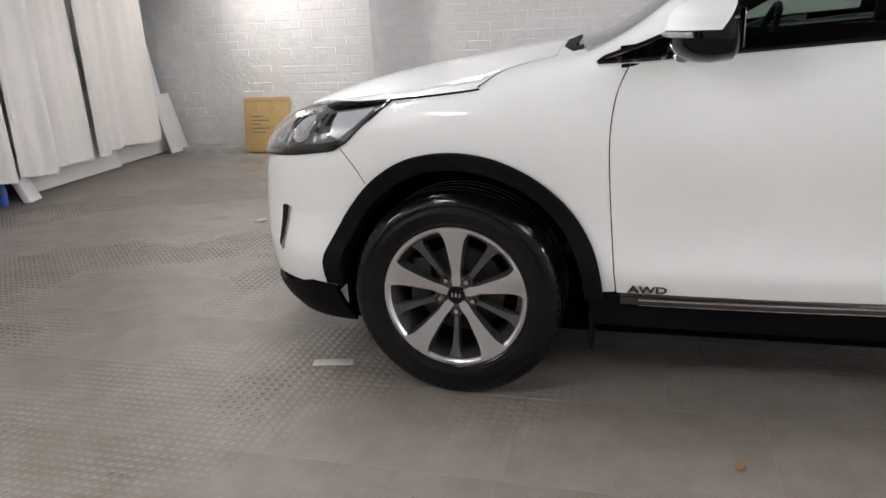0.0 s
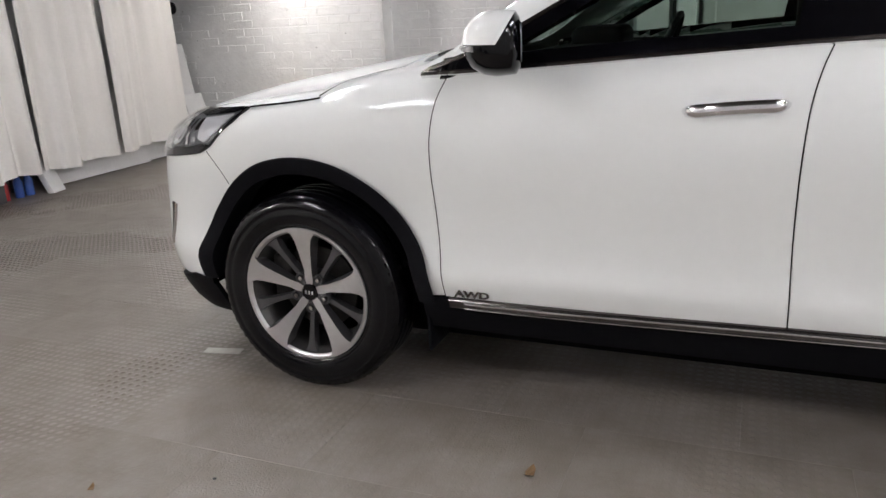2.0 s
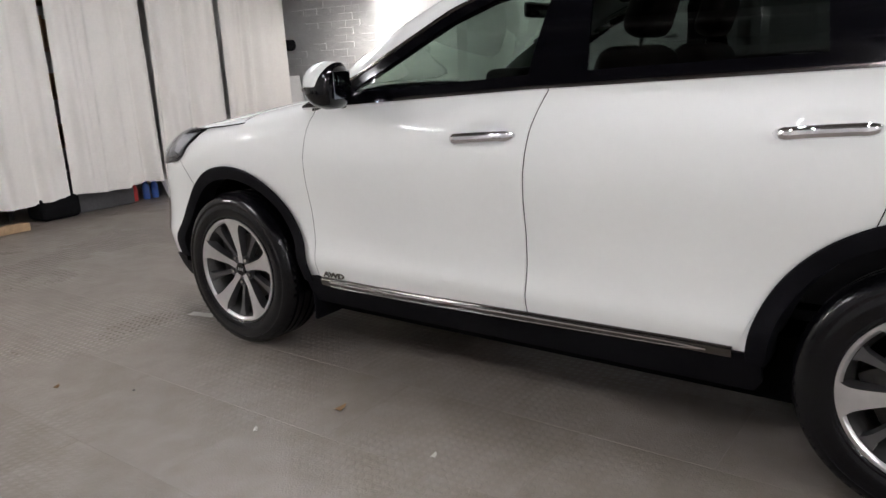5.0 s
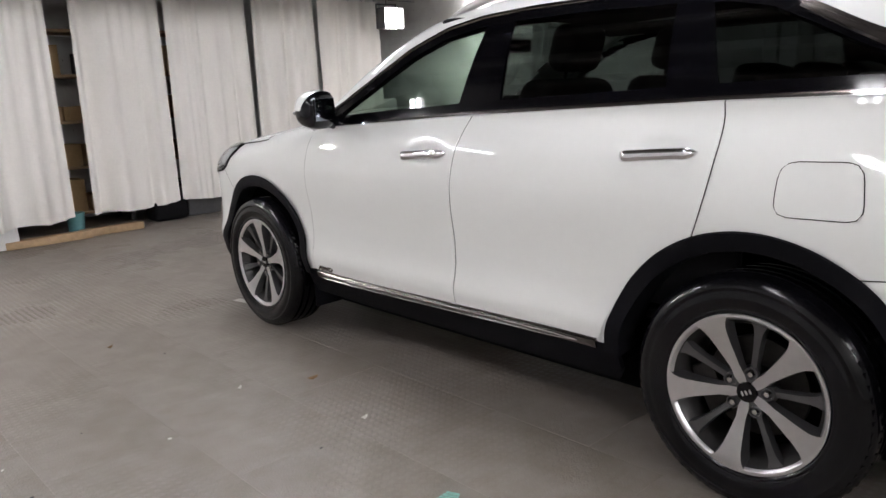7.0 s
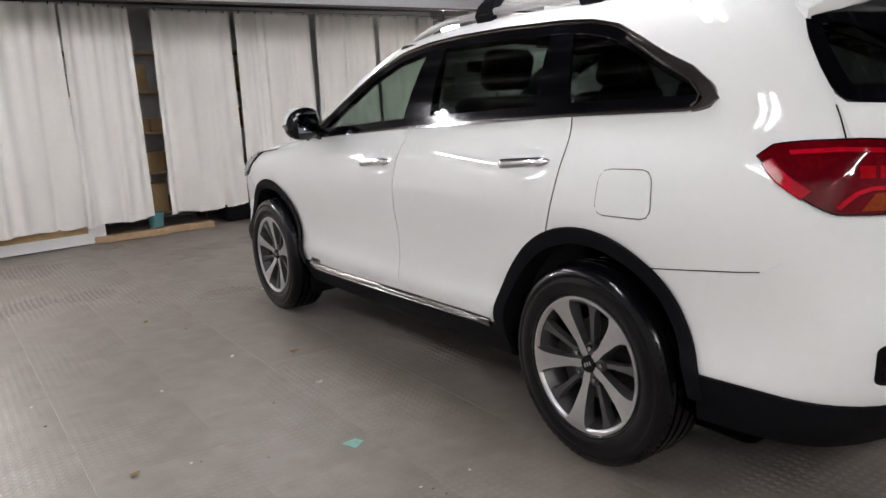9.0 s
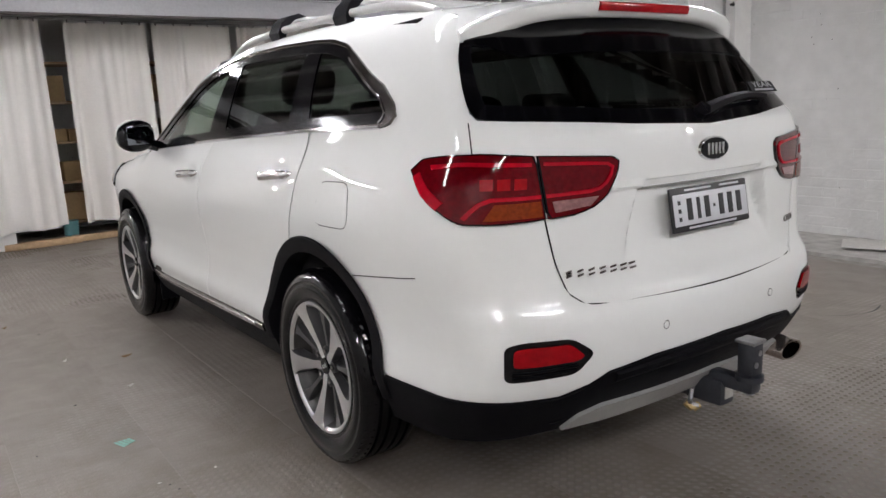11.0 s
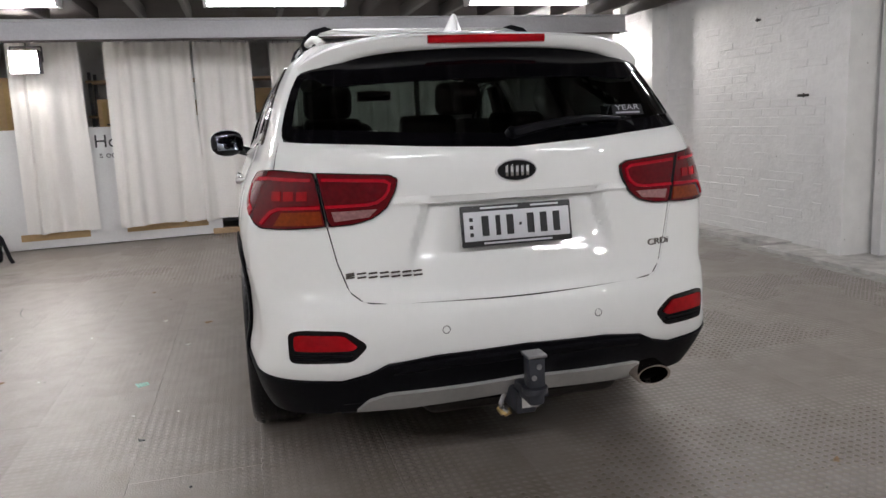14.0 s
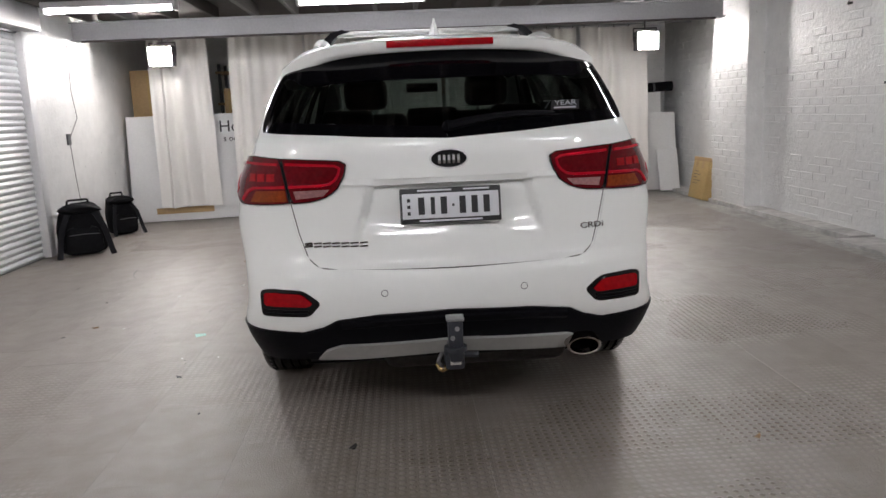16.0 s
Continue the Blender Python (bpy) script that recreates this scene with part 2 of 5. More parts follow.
def plate_recess(a, z):
    """Depth of the hollow round the number plate."""
    return .040 * step(0, .040, .33 + .3 * (1.0 - z) - a) * step(.77, .93, z) * step(1.045, 1.025, z)


def handle_cup(x, z):
    """Depth of the hollows behind the door handles."""
    d = 0
    for cx, cz in ((1.40, 1.018), (2.475, 1.057)):
        d = d + .016 * np.exp(-((((x - cx) / .085) ** 2 + ((z - cz) / .036) ** 2) ** 2))
    return d


def body(x, y, z):
    """Below zero inside the car's skin, above zero outside it."""
    a = np.abs(y)
    f = smax(a - HALF_WIDTH(z) * TAPER(x) + handle_cup(x, z), x - REAR(z) + .25 * a * a + plate_recess(a, z), .16)
    f = smax(f, FRONT(z) + .38 * a * a - x, .22)
    f = smax(f, z - TOP(x) + .09 * a * a, .09)
    return smax(f, .18 - z, .05)


FRONT_PIVOT, REAR_PIVOT, IN_Y, ARC = -.15, 3.1, .45, .75


def plan(u):
    """Start point and outward way at u, which runs round the left half: nose, front corner, side (where u is x), rear corner, tail."""
    u = np.asarray(u, float)
    turn = np.where(u < FRONT_PIVOT, np.clip((FRONT_PIVOT - u) / ARC, 0, 1) * -np.pi / 2, np.clip((u - REAR_PIVOT) / ARC, 0, 1) * np.pi / 2)
    px = np.clip(u, FRONT_PIVOT, REAR_PIVOT)
    py = -IN_Y + np.clip(FRONT_PIVOT - ARC - u, 0, 2) + np.clip(u - REAR_PIVOT - ARC, 0, 2)
    return px, py, np.sin(turn), -np.cos(turn)


def tail(y):
    """The u of a place on the tail, y metres from the middle."""
    return REAR_PIVOT + ARC + IN_Y + y


def nose(y):
    return FRONT_PIVOT - ARC - IN_Y - y


def cast(p, n, off=0.0, far=1.8):
    """From inside points p along ways n to the skin, then off metres out along the skin's normal."""
    lo, hi = np.zeros(len(p)), np.full(len(p), far)
    for _ in range(36):
        mid = (lo + hi) / 2
        out = body(*(p + n * mid[:, None]).T) > 0
        hi, lo = np.where(out, mid, hi), np.where(out, lo, mid)
    q = p + n * hi[:, None]
    if np.any(off):
        q = q + skin_normal(q) * np.reshape(off, (-1, 1))
    return q


def skin_normal(q):
    e = .004
    g = np.stack([body(*(q + d).T) - body(*(q - d).T) for d in np.eye(3) * e], 1)
    return g / np.linalg.norm(g, axis=1)[:, None]


def skin(uv, off=0.0):
    """Points on the skin at (u, z)."""
    uv = np.asarray(uv, float).reshape(-1, 2)
    px, py, nx, ny = plan(uv[:, 0])
    return cast(np.stack([px, py, uv[:, 1]], 1), np.stack([nx, ny, 0 * nx], 1), off)


def skin_top(xy, off=0.0):
    """Points on the skin above (x, y)."""
    xy = np.asarray(xy, float).reshape(-1, 2)
    z = np.full(len(xy), .7)
    return cast(np.stack([xy[:, 0], xy[:, 1], z], 1), np.tile((0., 0, 1), (len(xy), 1)), off)


# ---- tools ----
def link(name, verts, faces, material, parent=None, label="", smooth=True, angle=35):
    """One mesh object from points and faces."""
    me = bpy.data.meshes.new(name)
    me.from_pydata([tuple(map(float, v)) for v in verts], [], [tuple(map(int, f)) for f in faces])
    bm = bmesh.new()
    bm.from_mesh(me)
    bmesh.ops.remove_doubles(bm, verts=bm.verts, dist=1e-5)
    bmesh.ops.recalc_face_normals(bm, faces=bm.faces)
    return part(name, bm, material, parent, label, smooth, angle, me)


def part(name, bm, material, parent=None, label="", smooth=True, angle=35, me=None):
    me = me or bpy.data.meshes.new(name)
    if smooth:
        for f in bm.faces:
            f.smooth = True
        for e in bm.edges:
            e.smooth = len(e.link_faces) == 2 and e.calc_face_angle(0) < radians(angle)
    bm.to_mesh(me)
    bm.free()
    me.materials.append(material)
    ob = new(name, me)
    ob.parent = parent
    if label:
        ob["label"] = label
    return ob


def thing(name, label, category, group="", m=None):
    ob = new(name)
    ob.empty_display_size = .1
    if m is not None:
        ob.matrix_basis = m
    return tagged(ob, label, category, group)


def sub(name, label, parent):
    """A part that is made of pieces in its turn."""
    ob = new(name)
    ob.empty_display_size, ob.parent = .1, parent
    ob["label"] = label
    return ob


def box(bm, size, at=(0, 0, 0), bevel=0.0, seg=2, turn=None):
    """A bevelled block added to a bmesh."""
    m = Matrix.Translation(at) @ (turn or Matrix.Identity(4)) @ Matrix.Diagonal((*size, 1))
    vs = bmesh.ops.create_cube(bm, size=1, matrix=m)["verts"]
    if bevel:
        es = list({e for v in vs for e in v.link_edges})
        bmesh.ops.bevel(bm, geom=es, offset=bevel, segments=seg, profile=.5, affect="EDGES", clamp_overlap=True)
    return bm


def rod(bm, a, b, r, n=12, r2=None):
    """A round bar from a to b."""
    a, b = Vector(a), Vector(b)
    m = Matrix.Translation((a + b) / 2) @ (b - a).to_track_quat("Z", "Y").to_matrix().to_4x4()
    bmesh.ops.create_cone(bm, cap_ends=True, segments=n, radius1=r, radius2=r if r2 is None else r2, depth=(b - a).length, matrix=m)
    return bm


def tube(bm, pts, r, n=8):
    for a, b in zip(pts, pts[1:]):
        rod(bm, a, b, r, n)
    return bm


def lathe(profile, n=64, axis="y"):
    """Points and faces of a (radius, along) profile turned about the y axis."""
    prof = np.array(profile, float)
    a = np.arange(n) * 2 * np.pi / n
    v = np.stack([np.outer(np.cos(a), prof[:, 0]), np.tile(prof[:, 1], (n, 1)), np.outer(np.sin(a), prof[:, 0])], 2).reshape(-1, 3)
    k = len(prof)
    f = [(i * k + j, i * k + j + 1, (i + 1) % n * k + j + 1, (i + 1) % n * k + j) for i in range(n) for j in range(k - 1)]
    return v, f


def resample(line, gap, closed=False):
    p = np.array(line, float)
    if closed:
        p = np.vstack([p, p[:1]])
    s = np.concatenate([[0], np.cumsum(np.hypot(*np.diff(p, axis=0).T))])
    n = max(int(s[-1] / gap), 2)
    t = np.linspace(0, s[-1], n + 1)
    q = np.stack([np.interp(t, s, p[:, 0]), np.interp(t, s, p[:, 1])], 1)
    return q[:-1] if closed else q


def fillet(pts, r, n=4):
    """Round the corners of a closed outline."""
    out, k = [], len(pts)
    for i in range(k):
        a, b, c = (Vector(pts[j % k]) for j in (i - 1, i, i + 1))
        d = min(r, (a - b).length * .45, (c - b).length * .45)
        p, q = b + (a - b).normalized() * d, b + (c - b).normalized() * d
        for j in range(n + 1):
            t = j / n
            out.append(tuple((1 - t) ** 2 * p + 2 * t * (1 - t) * b + t * t * q))
    return out


def soft(line, times=2):
    """An open line with its corners eased."""
    for _ in range(times):
        out = [line[0]]
        for (ax, ay), (bx, by) in zip(line, line[1:]):
            out += [(ax * .75 + bx * .25, ay * .75 + by * .25), (ax * .25 + bx * .75, ay * .25 + by * .75)]
        line = out + [line[-1]]
    return line


def inset(pts, d):
    """A closed outline moved d inwards."""
    p = np.array(pts, float)
    area = np.sum(p[:, 0] * np.roll(p[:, 1], -1) - np.roll(p[:, 0], -1) * p[:, 1])
    e = np.roll(p, -1, 0) - p
    nrm = np.stack([-e[:, 1], e[:, 0]], 1) * np.sign(area)
    nrm /= np.linalg.norm(nrm, axis=1)[:, None] + 1e-9
    m = nrm + np.roll(nrm, 1, 0)
    m /= np.maximum(np.sum(m * nrm, 1), .3)[:, None]
    return [tuple(q) for q in p + m * d]


def inside(pts, x, y):
    """Whether places lie in an outline."""
    r, k = np.zeros(np.shape(x), bool), len(pts)
    for i in range(k):
        (x0, y0), (x1, y1) = pts[i - 1], pts[i]
        if y0 != y1:
            r ^= ((y0 > y) != (y1 > y)) & (x < (x1 - x0) * (y - y0) / (y1 - y0) + x0)
    return r


def clip_cell(poly, x0, x1, y0, y1):
    for ax, lim, sign in ((0, x0, 1), (0, x1, -1), (1, y0, 1), (1, y1, -1)):
        out = []
        for i in range(len(poly)):
            a, b = poly[i - 1], poly[i]
            ia, ib = (a[ax] - lim) * sign >= 0, (b[ax] - lim) * sign >= 0
            if ia != ib:
                t = (lim - a[ax]) / (b[ax] - a[ax])
                out.append((a[0] + (b[0] - a[0]) * t, a[1] + (b[1] - a[1]) * t))
            if ib:
                out.append(b)
        poly = out
        if not poly:
            break
    return poly


def fill(outline, gap):
    """Cells that fill an outline: points and faces in the plane."""
    p = np.array(outline, float)
    nx, ny = (max(int(np.ceil(w / gap)), 1) for w in np.ptp(p, 0))
    xs, ys = np.linspace(*(p[:, 0].min() - 1e-4, p[:, 0].max() + 1e-4), nx + 1), np.linspace(*(p[:, 1].min() - 1e-4, p[:, 1].max() + 1e-4), ny + 1)
    pts, faces, index = [], [], {}

    def vid(q):
        k = (round(q[0], 5), round(q[1], 5))
        if k not in index:
            index[k] = len(pts)
            pts.append(k)
        return index[k]
    poly = [tuple(q) for q in p]
    for i in range(nx):
        for j in range(ny):
            cell = clip_cell(poly, xs[i], xs[i + 1], ys[j], ys[j + 1])
            ids = []
            for q in cell:
                v = vid(q)
                if not ids or (v != ids[-1] and v != ids[0]):
                    ids.append(v)
            if len(set(ids)) == len(ids) >= 3:
                faces.append(ids)
    return np.array(pts), faces


def both_sides(v, f):
    """A left half and its mirror image in one."""
    n = len(v)
    return np.vstack([v, v * (1, -1, 1)]), list(f) + [[i + n for i in reversed(q)] for q in f]


def side_of(v, right):
    return v * (1, -1, 1) if right else v


def patch(name, outline, material, parent, off=.003, depth=.012, gap=.04, right=False, middle=False, label="", top=False):
    """A panel of the skin within an outline in (u, z), off metres proud, with a rim that goes depth metres in."""
    uv, faces = fill(outline, gap)
    at = skin_top if top else skin
    v = at(uv, off)
    faces = [list(f) for f in faces]
    count = {}
    for f in faces:
        for a, b in zip(f, f[1:] + f[:1]):
            count[(a, b)] = count.get((a, b), 0) + 1
    edge = [(a, b) for a, b in count if (b, a) not in count]
    if depth:
        rim = sorted({i for e in edge for i in e})
        if middle:
            edge = [(a, b) for a, b in edge if not (abs(uv[a, 0] - tail(0)) < 2e-3 and abs(uv[b, 0] - tail(0)) < 2e-3)]
        low = at(uv[rim], off - depth)
        where = {i: len(v) + k for k, i in enumerate(rim)}
        v = np.vstack([v, low])
        faces += [[b, a, where[a], where[b]] for a, b in edge]
    if middle:
        v[:, 1] = np.minimum(v[:, 1], 0)
        v, faces = both_sides(v, faces)
    return link(name, side_of(v, right), faces, material, parent, label)


def molding(name, line, profile, material, parent, closed=False, right=False, middle=False, gap=.025, label="", top=False):
    """A strip along a line on the skin; the profile gives (sideways, outwards) places across it."""
    p = resample(line, gap, closed)
    d = np.roll(p, -1, 0) - np.roll(p, 1, 0) if closed else np.gradient(p, axis=0)
    nrm = np.stack([-d[:, 1], d[:, 0]], 1)
    nrm /= np.linalg.norm(nrm, axis=1)[:, None]
    k, n = len(profile), len(p)
    at = skin_top if top else skin
    v = np.stack([at(p + nrm * a, h) for a, h in profile], 1).reshape(-1, 3)
    f = [(i * k + j, i * k + j + 1, (i + 1) % n * k + j + 1, (i + 1) % n * k + j) for i in range(n if closed else n - 1) for j in range(k - 1)]
    if not closed:
        f += [tuple(range(k)), tuple((n - 1) * k + j for j in reversed(range(k)))]
    if middle:
        v, f = both_sides(v, f)
    return link(name, side_of(v, right), f, material, parent, label)


def flat_bar(w, h):
    return [(-w / 2, -.004), (-w / 2 * .92, h * .7), (-w / 2 * .7, h), (w / 2 * .7, h), (w / 2 * .92, h * .7), (w / 2, -.004)]


def writing(name, text, size, m, material, parent=None, label="", depth=.002, bold=0.0):
    """Letters of the built-in font as a mesh."""
    cu = bpy.data.curves.new(name, "FONT")
    cu.body, cu.size, cu.extrude, cu.align_x, cu.align_y = text, size, depth, "CENTER", "CENTER"
    cu.offset = bold
    ob = new(name, cu)
    me = bpy.data.meshes.new_from_object(ob.evaluated_get(bpy.context.evaluated_depsgraph_get()))
    bpy.data.objects.remove(ob)
    me.materials.clear()
    me.materials.append(material)
    ob = new(name, me)
    ob.matrix_basis, ob.parent = m, parent
    if label:
        ob["label"] = label
    return ob


def wall_block(name, size, at, material, label, category="wall"):
    bm = box(bmesh.new(), size, at)
    return tagged(part(name, bm, material, smooth=False), label, category, kind="structure")


# ---- the room ----
X_BACK, X_END, Y_LEFT, Y_RIGHT, CEIL = -5.3, 9.6, -3.83, 4.05, 2.60
wall_block("floor", (X_END - X_BACK, 9.2, .2), ((X_END + X_BACK) / 2, .3, -.112), CONCRETE, "grey concrete slab under worn rubber tiles", "floor")
FLOOR = bpy.data.objects["floor"]
wall_block("ceiling", (X_END - X_BACK, 9.2, .1), ((X_END + X_BACK) / 2, .3, CEIL + .05), JOIST, "dark brown boarded ceiling above exposed joists", "ceiling")
wall_block("wall_back", (.15, 9.2, CEIL), (X_BACK - .075, .3, CEIL / 2), WALL, "white painted wall behind curtains", "wall")
# unseen end wall, made white and set close to bounce light onto the tail
wall_block("wall_end", (.15, 9.2, CEIL), (X_END + .075, .3, CEIL / 2), WALL, "white painted brick wall", "wall")
wall_block("wall_left_1", (4.1, .15, CEIL), (-3.22, Y_LEFT - .075, CEIL / 2), WALL, "smooth white painted wall with a hanging cable", "wall")
wall_block("wall_left_2", (7.0, .15, CEIL), (6.1, Y_LEFT - .075, CEIL / 2), WALL, "smooth white painted wall", "wall")
wall_block("wall_left_3", (3.77, .15, CEIL - 2.22), (.715, Y_LEFT - .075, 2.22 + (CEIL - 2.22) / 2), GREY_PAINT, "grey painted lintel above a roller shutter", "wall")
wall_block("wall_right_1", (.68 - X_BACK, .3, CEIL), ((.68 + X_BACK) / 2, Y_RIGHT + .15, CEIL / 2), WALL, "flaking white painted brick wall", "wall")
wall_block("wall_right_2", (X_END - .70, .3, CEIL), ((X_END + .70) / 2, 4.62, CEIL / 2), WALL, "white painted brick wall", "wall")
wall_block("pier_1", (.97, .24, CEIL), (-2.475, 3.97, CEIL / 2), WALL, "white painted brick pier with chipped edges", "pier")
wall_block("pier_2", (.15, .44, CEIL), (.835, 4.17, CEIL / 2), WALL, "white painted square pier", "pier")
wall_block("pier_3", (.095, .26, CEIL), (1.002, 4.35, CEIL / 2), WALL, "white painted square pier", "pier")
wall_block("concrete_edge_1", (5.35, .24, .05), (-2.475, 3.93, .012), PALE_CONCRETE, "rough grey concrete edge along the wall", "kerb")
wall_block("concrete_edge_2", (X_END - .20, .80, .03), ((X_END + .20) / 2, 4.08, .004), PALE_CONCRETE, "rough pale concrete strip along the wall", "kerb")

# roller shutter in the left wall: guides and curved slats
shutter = tagged(thing("roller_shutter", "white ribbed metal roller shutter, closed", "shutter"), kind="")
slat_prof = [(0, 0), (.012, .012), (.018, .030), (.012, .050), (0, .062)]
me_verts = [(x, Y_LEFT - .05 + d, z) for x in (-1.12, 2.58) for d, z in slat_prof]
slat_faces = [(j, j + 1, j + 6, j + 5) for j in range(4)]
first = link("slat", me_verts, slat_faces, SHUTTER, shutter)
for i in range(1, 35):
    o = new("slat", first.data)
    o.parent, o.location = shutter, (0, 0, i * .0635)
for x in (-1.18, 2.62):
    part("guide_rail", box(bmesh.new(), (.13, .10, 2.24), (x, Y_LEFT - .01, 1.12), .008), SHUTTER, shutter)
part("drum_cover", box(bmesh.new(), (4.0, .26, .24), (.72, Y_LEFT + .04, 2.36), .02), GREY_PAINT, shutter)

# the beam across the room, and the joists that bear on it
beam = thing("ceiling_beam", "pale grey painted steel beam with a lower flange", "beam")
bm = box(bmesh.new(), (.05, 7.55, .19), (-2.42, -.05, 2.36), .006)
box(bm, (.18, 7.55, .014), (-2.42, -.05, 2.262), .003)
box(bm, (.18, 7.55, .014), (-2.42, -.05, 2.452), .003)
part("web", bm, BEAM, beam)
part("conduit", tube(bmesh.new(), [(-2.32, -3.7, 2.243), (-2.32, 3.6, 2.243)], .012), JOIST, beam)
for i in range(17):
    y = -3.6 + i * .46
    bm = box(bmesh.new(), (12.5, .05, .135), (3.7, y, 2.528), .004)
    tagged(part("ceiling_joist", bm, JOIST_PALE if i % 3 else JOIST), "weathered timber joist below a dark ceiling", "joist", "ceiling joists")


def tube_light(x, y):
    t = thing("tube_light", "white batten with two glowing fluorescent tubes", "ceiling light", "tube lights", pose(x, y, 2.425))
    part("housing", box(bmesh.new(), (.14, 1.24, .06), (0, 0, 0), .008), SHUTTER, t)
    for d in (-.042, .042):
        part("lamp_tube", rod(bmesh.new(), (d, -.58, -.052), (d, .58, -.052), .013, 10), TUBE, t, "glowing white tube")
    for s in (-1, 1):
        part("end_cap", box(bmesh.new(), (.14, .03, .06), (0, s * .60, -.045), .004), SHUTTER, t)


for x in (-.90, 2.50, 6.10):
    for y in (-2.84, -.48, 1.88):
        tube_light(x, y)


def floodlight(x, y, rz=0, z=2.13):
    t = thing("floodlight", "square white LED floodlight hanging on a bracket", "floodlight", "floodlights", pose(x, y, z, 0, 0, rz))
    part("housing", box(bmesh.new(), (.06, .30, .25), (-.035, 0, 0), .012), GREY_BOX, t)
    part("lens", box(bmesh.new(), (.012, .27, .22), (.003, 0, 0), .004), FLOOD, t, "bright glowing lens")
    # added baffles that cut the lamp's sideways light on the near walls
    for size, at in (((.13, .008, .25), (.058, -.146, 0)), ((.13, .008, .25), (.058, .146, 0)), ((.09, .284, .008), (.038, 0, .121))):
        part("hood_plate", box(bmesh.new(), size, at, .002), GREY_BOX, t, "thin grey baffle added to keep light off the walls")
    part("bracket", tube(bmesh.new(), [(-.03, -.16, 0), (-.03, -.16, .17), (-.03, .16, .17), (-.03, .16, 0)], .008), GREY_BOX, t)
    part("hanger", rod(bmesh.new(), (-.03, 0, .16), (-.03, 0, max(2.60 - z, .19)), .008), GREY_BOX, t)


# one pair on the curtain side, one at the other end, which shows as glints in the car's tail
floodlight(-3.30, -3.11), floodlight(-3.80, 3.25)
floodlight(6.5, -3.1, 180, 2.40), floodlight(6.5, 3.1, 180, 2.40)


# ---- curtains, and what stands behind them ----
CURTAIN_LINE = curve((-3.85, -3.42), (-1.3, -3.72), (-.5, -3.98), (.5, -4.08), (4.1, -4.2))


def curtain_x(y):
    return float(CURTAIN_LINE(y))


def curtain(y0, y1, z0, seed, flare=.05):
    """A cloth hanging in soft folds from rings on a wire."""
    rnd = random.Random(seed)
    n, k = 72, 26
    folds = [(rnd.uniform(.05, .95), rnd.uniform(.03, .09), rnd.uniform(.035, .09) * rnd.choice((1, 1, -1))) for _ in range(6)]
    v, f = [], []
    for j in range(k + 1):
        h = j / k
        for i in range(n + 1):
            s = i / n
            y = y0 + (y1 - y0) * s + flare * (s - .3) * (1 - h) * .8
            x = curtain_x(y) + .012 * math.sin(s * 40 + seed) * h
            for c, w, a in folds:
                d = (s - c - .04 * (1 - h) * math.sin(seed + c * 9)) / w
                x += a * math.exp(-d * d) * (.35 + .65 * (1 - h) ** .7)
            v.append((x, y, z0 + (2.37 - z0) * h + .012 * math.sin(s * 9 + seed) * (1 - h)))
    for j in range(k):
        f += [(j * (n + 1) + i, j * (n + 1) + i + 1, (j + 1) * (n + 1) + i + 1, (j + 1) * (n + 1) + i) for i in range(n)]
    t = thing("curtain", "off-white cloth curtain hanging in long folds", "curtain", "curtains")
    cl = link("cloth", v, f, CLOTH, t, angle=60)
    so = cl.modifiers.new("thick", "SOLIDIFY")
    so.thickness = .003
    for i in range(5):
        y = y0 + (y1 - y0) * (.06 + .22 * i)
        bm = bmesh.new()
        m = Matrix.Translation((curtain_x(y), y, 2.385)) @ Matrix.Rotation(radians(90), 4, "X")
        bmesh.ops.create_cone(bm, segments=12, radius1=.020, radius2=.020, depth=.006, matrix=m)
        part("ring", bm, DARK_CHROME, t)


for i, (a, b, z) in enumerate(((-3.36, -2.62, .20), (-2.36, -1.40, .20), (-1.37, -.69, .19), (-.45, .43, .18), (.50, 1.44, .19),
                              (1.53, 2.37, .19), (2.43, 3.40, .20))):
    curtain(a, b, z, i + 3)
wire = thing("curtain_wire", "thin steel wire that carries the curtains", "wire")
part("cable", tube(bmesh.new(), [(curtain_x(y), y, 2.40) for y in (-3.83, -2.6, -1.3, -.5, .5, 4.04)], .005), STEEL, wire)

sign = thing("sign_board", "large white board leaning with part of its black lettering showing", "sign", m=pose(-3.64, -2.48, .01, 0, -7, 7.2))
part("panel", box(bmesh.new(), (.02, 2.58, 1.40), (0, 0, .70), .003), BOARD, sign)
for y, w, z in ((-.62, .74, .135), (.62, .92, .15)):
    part("tape", box(bmesh.new(), (.004, w, .08), (.013, y, z), .001), CARD, sign, "strip of brown cardboard")
part("tape", box(bmesh.new(), (.004, .05, .62), (.013, 1.09, .42), .001), CARD, sign, "strip of brown cardboard")
writing("lettering", "Ho", .22, pose(.013, .03, 1.22, 90, 0, 90), INK, sign, "bold black letters")
writing("lettering", "s oc", .11, pose(.013, .03, 1.06, 90, 0, 90), INK, sign, "thin black letters")

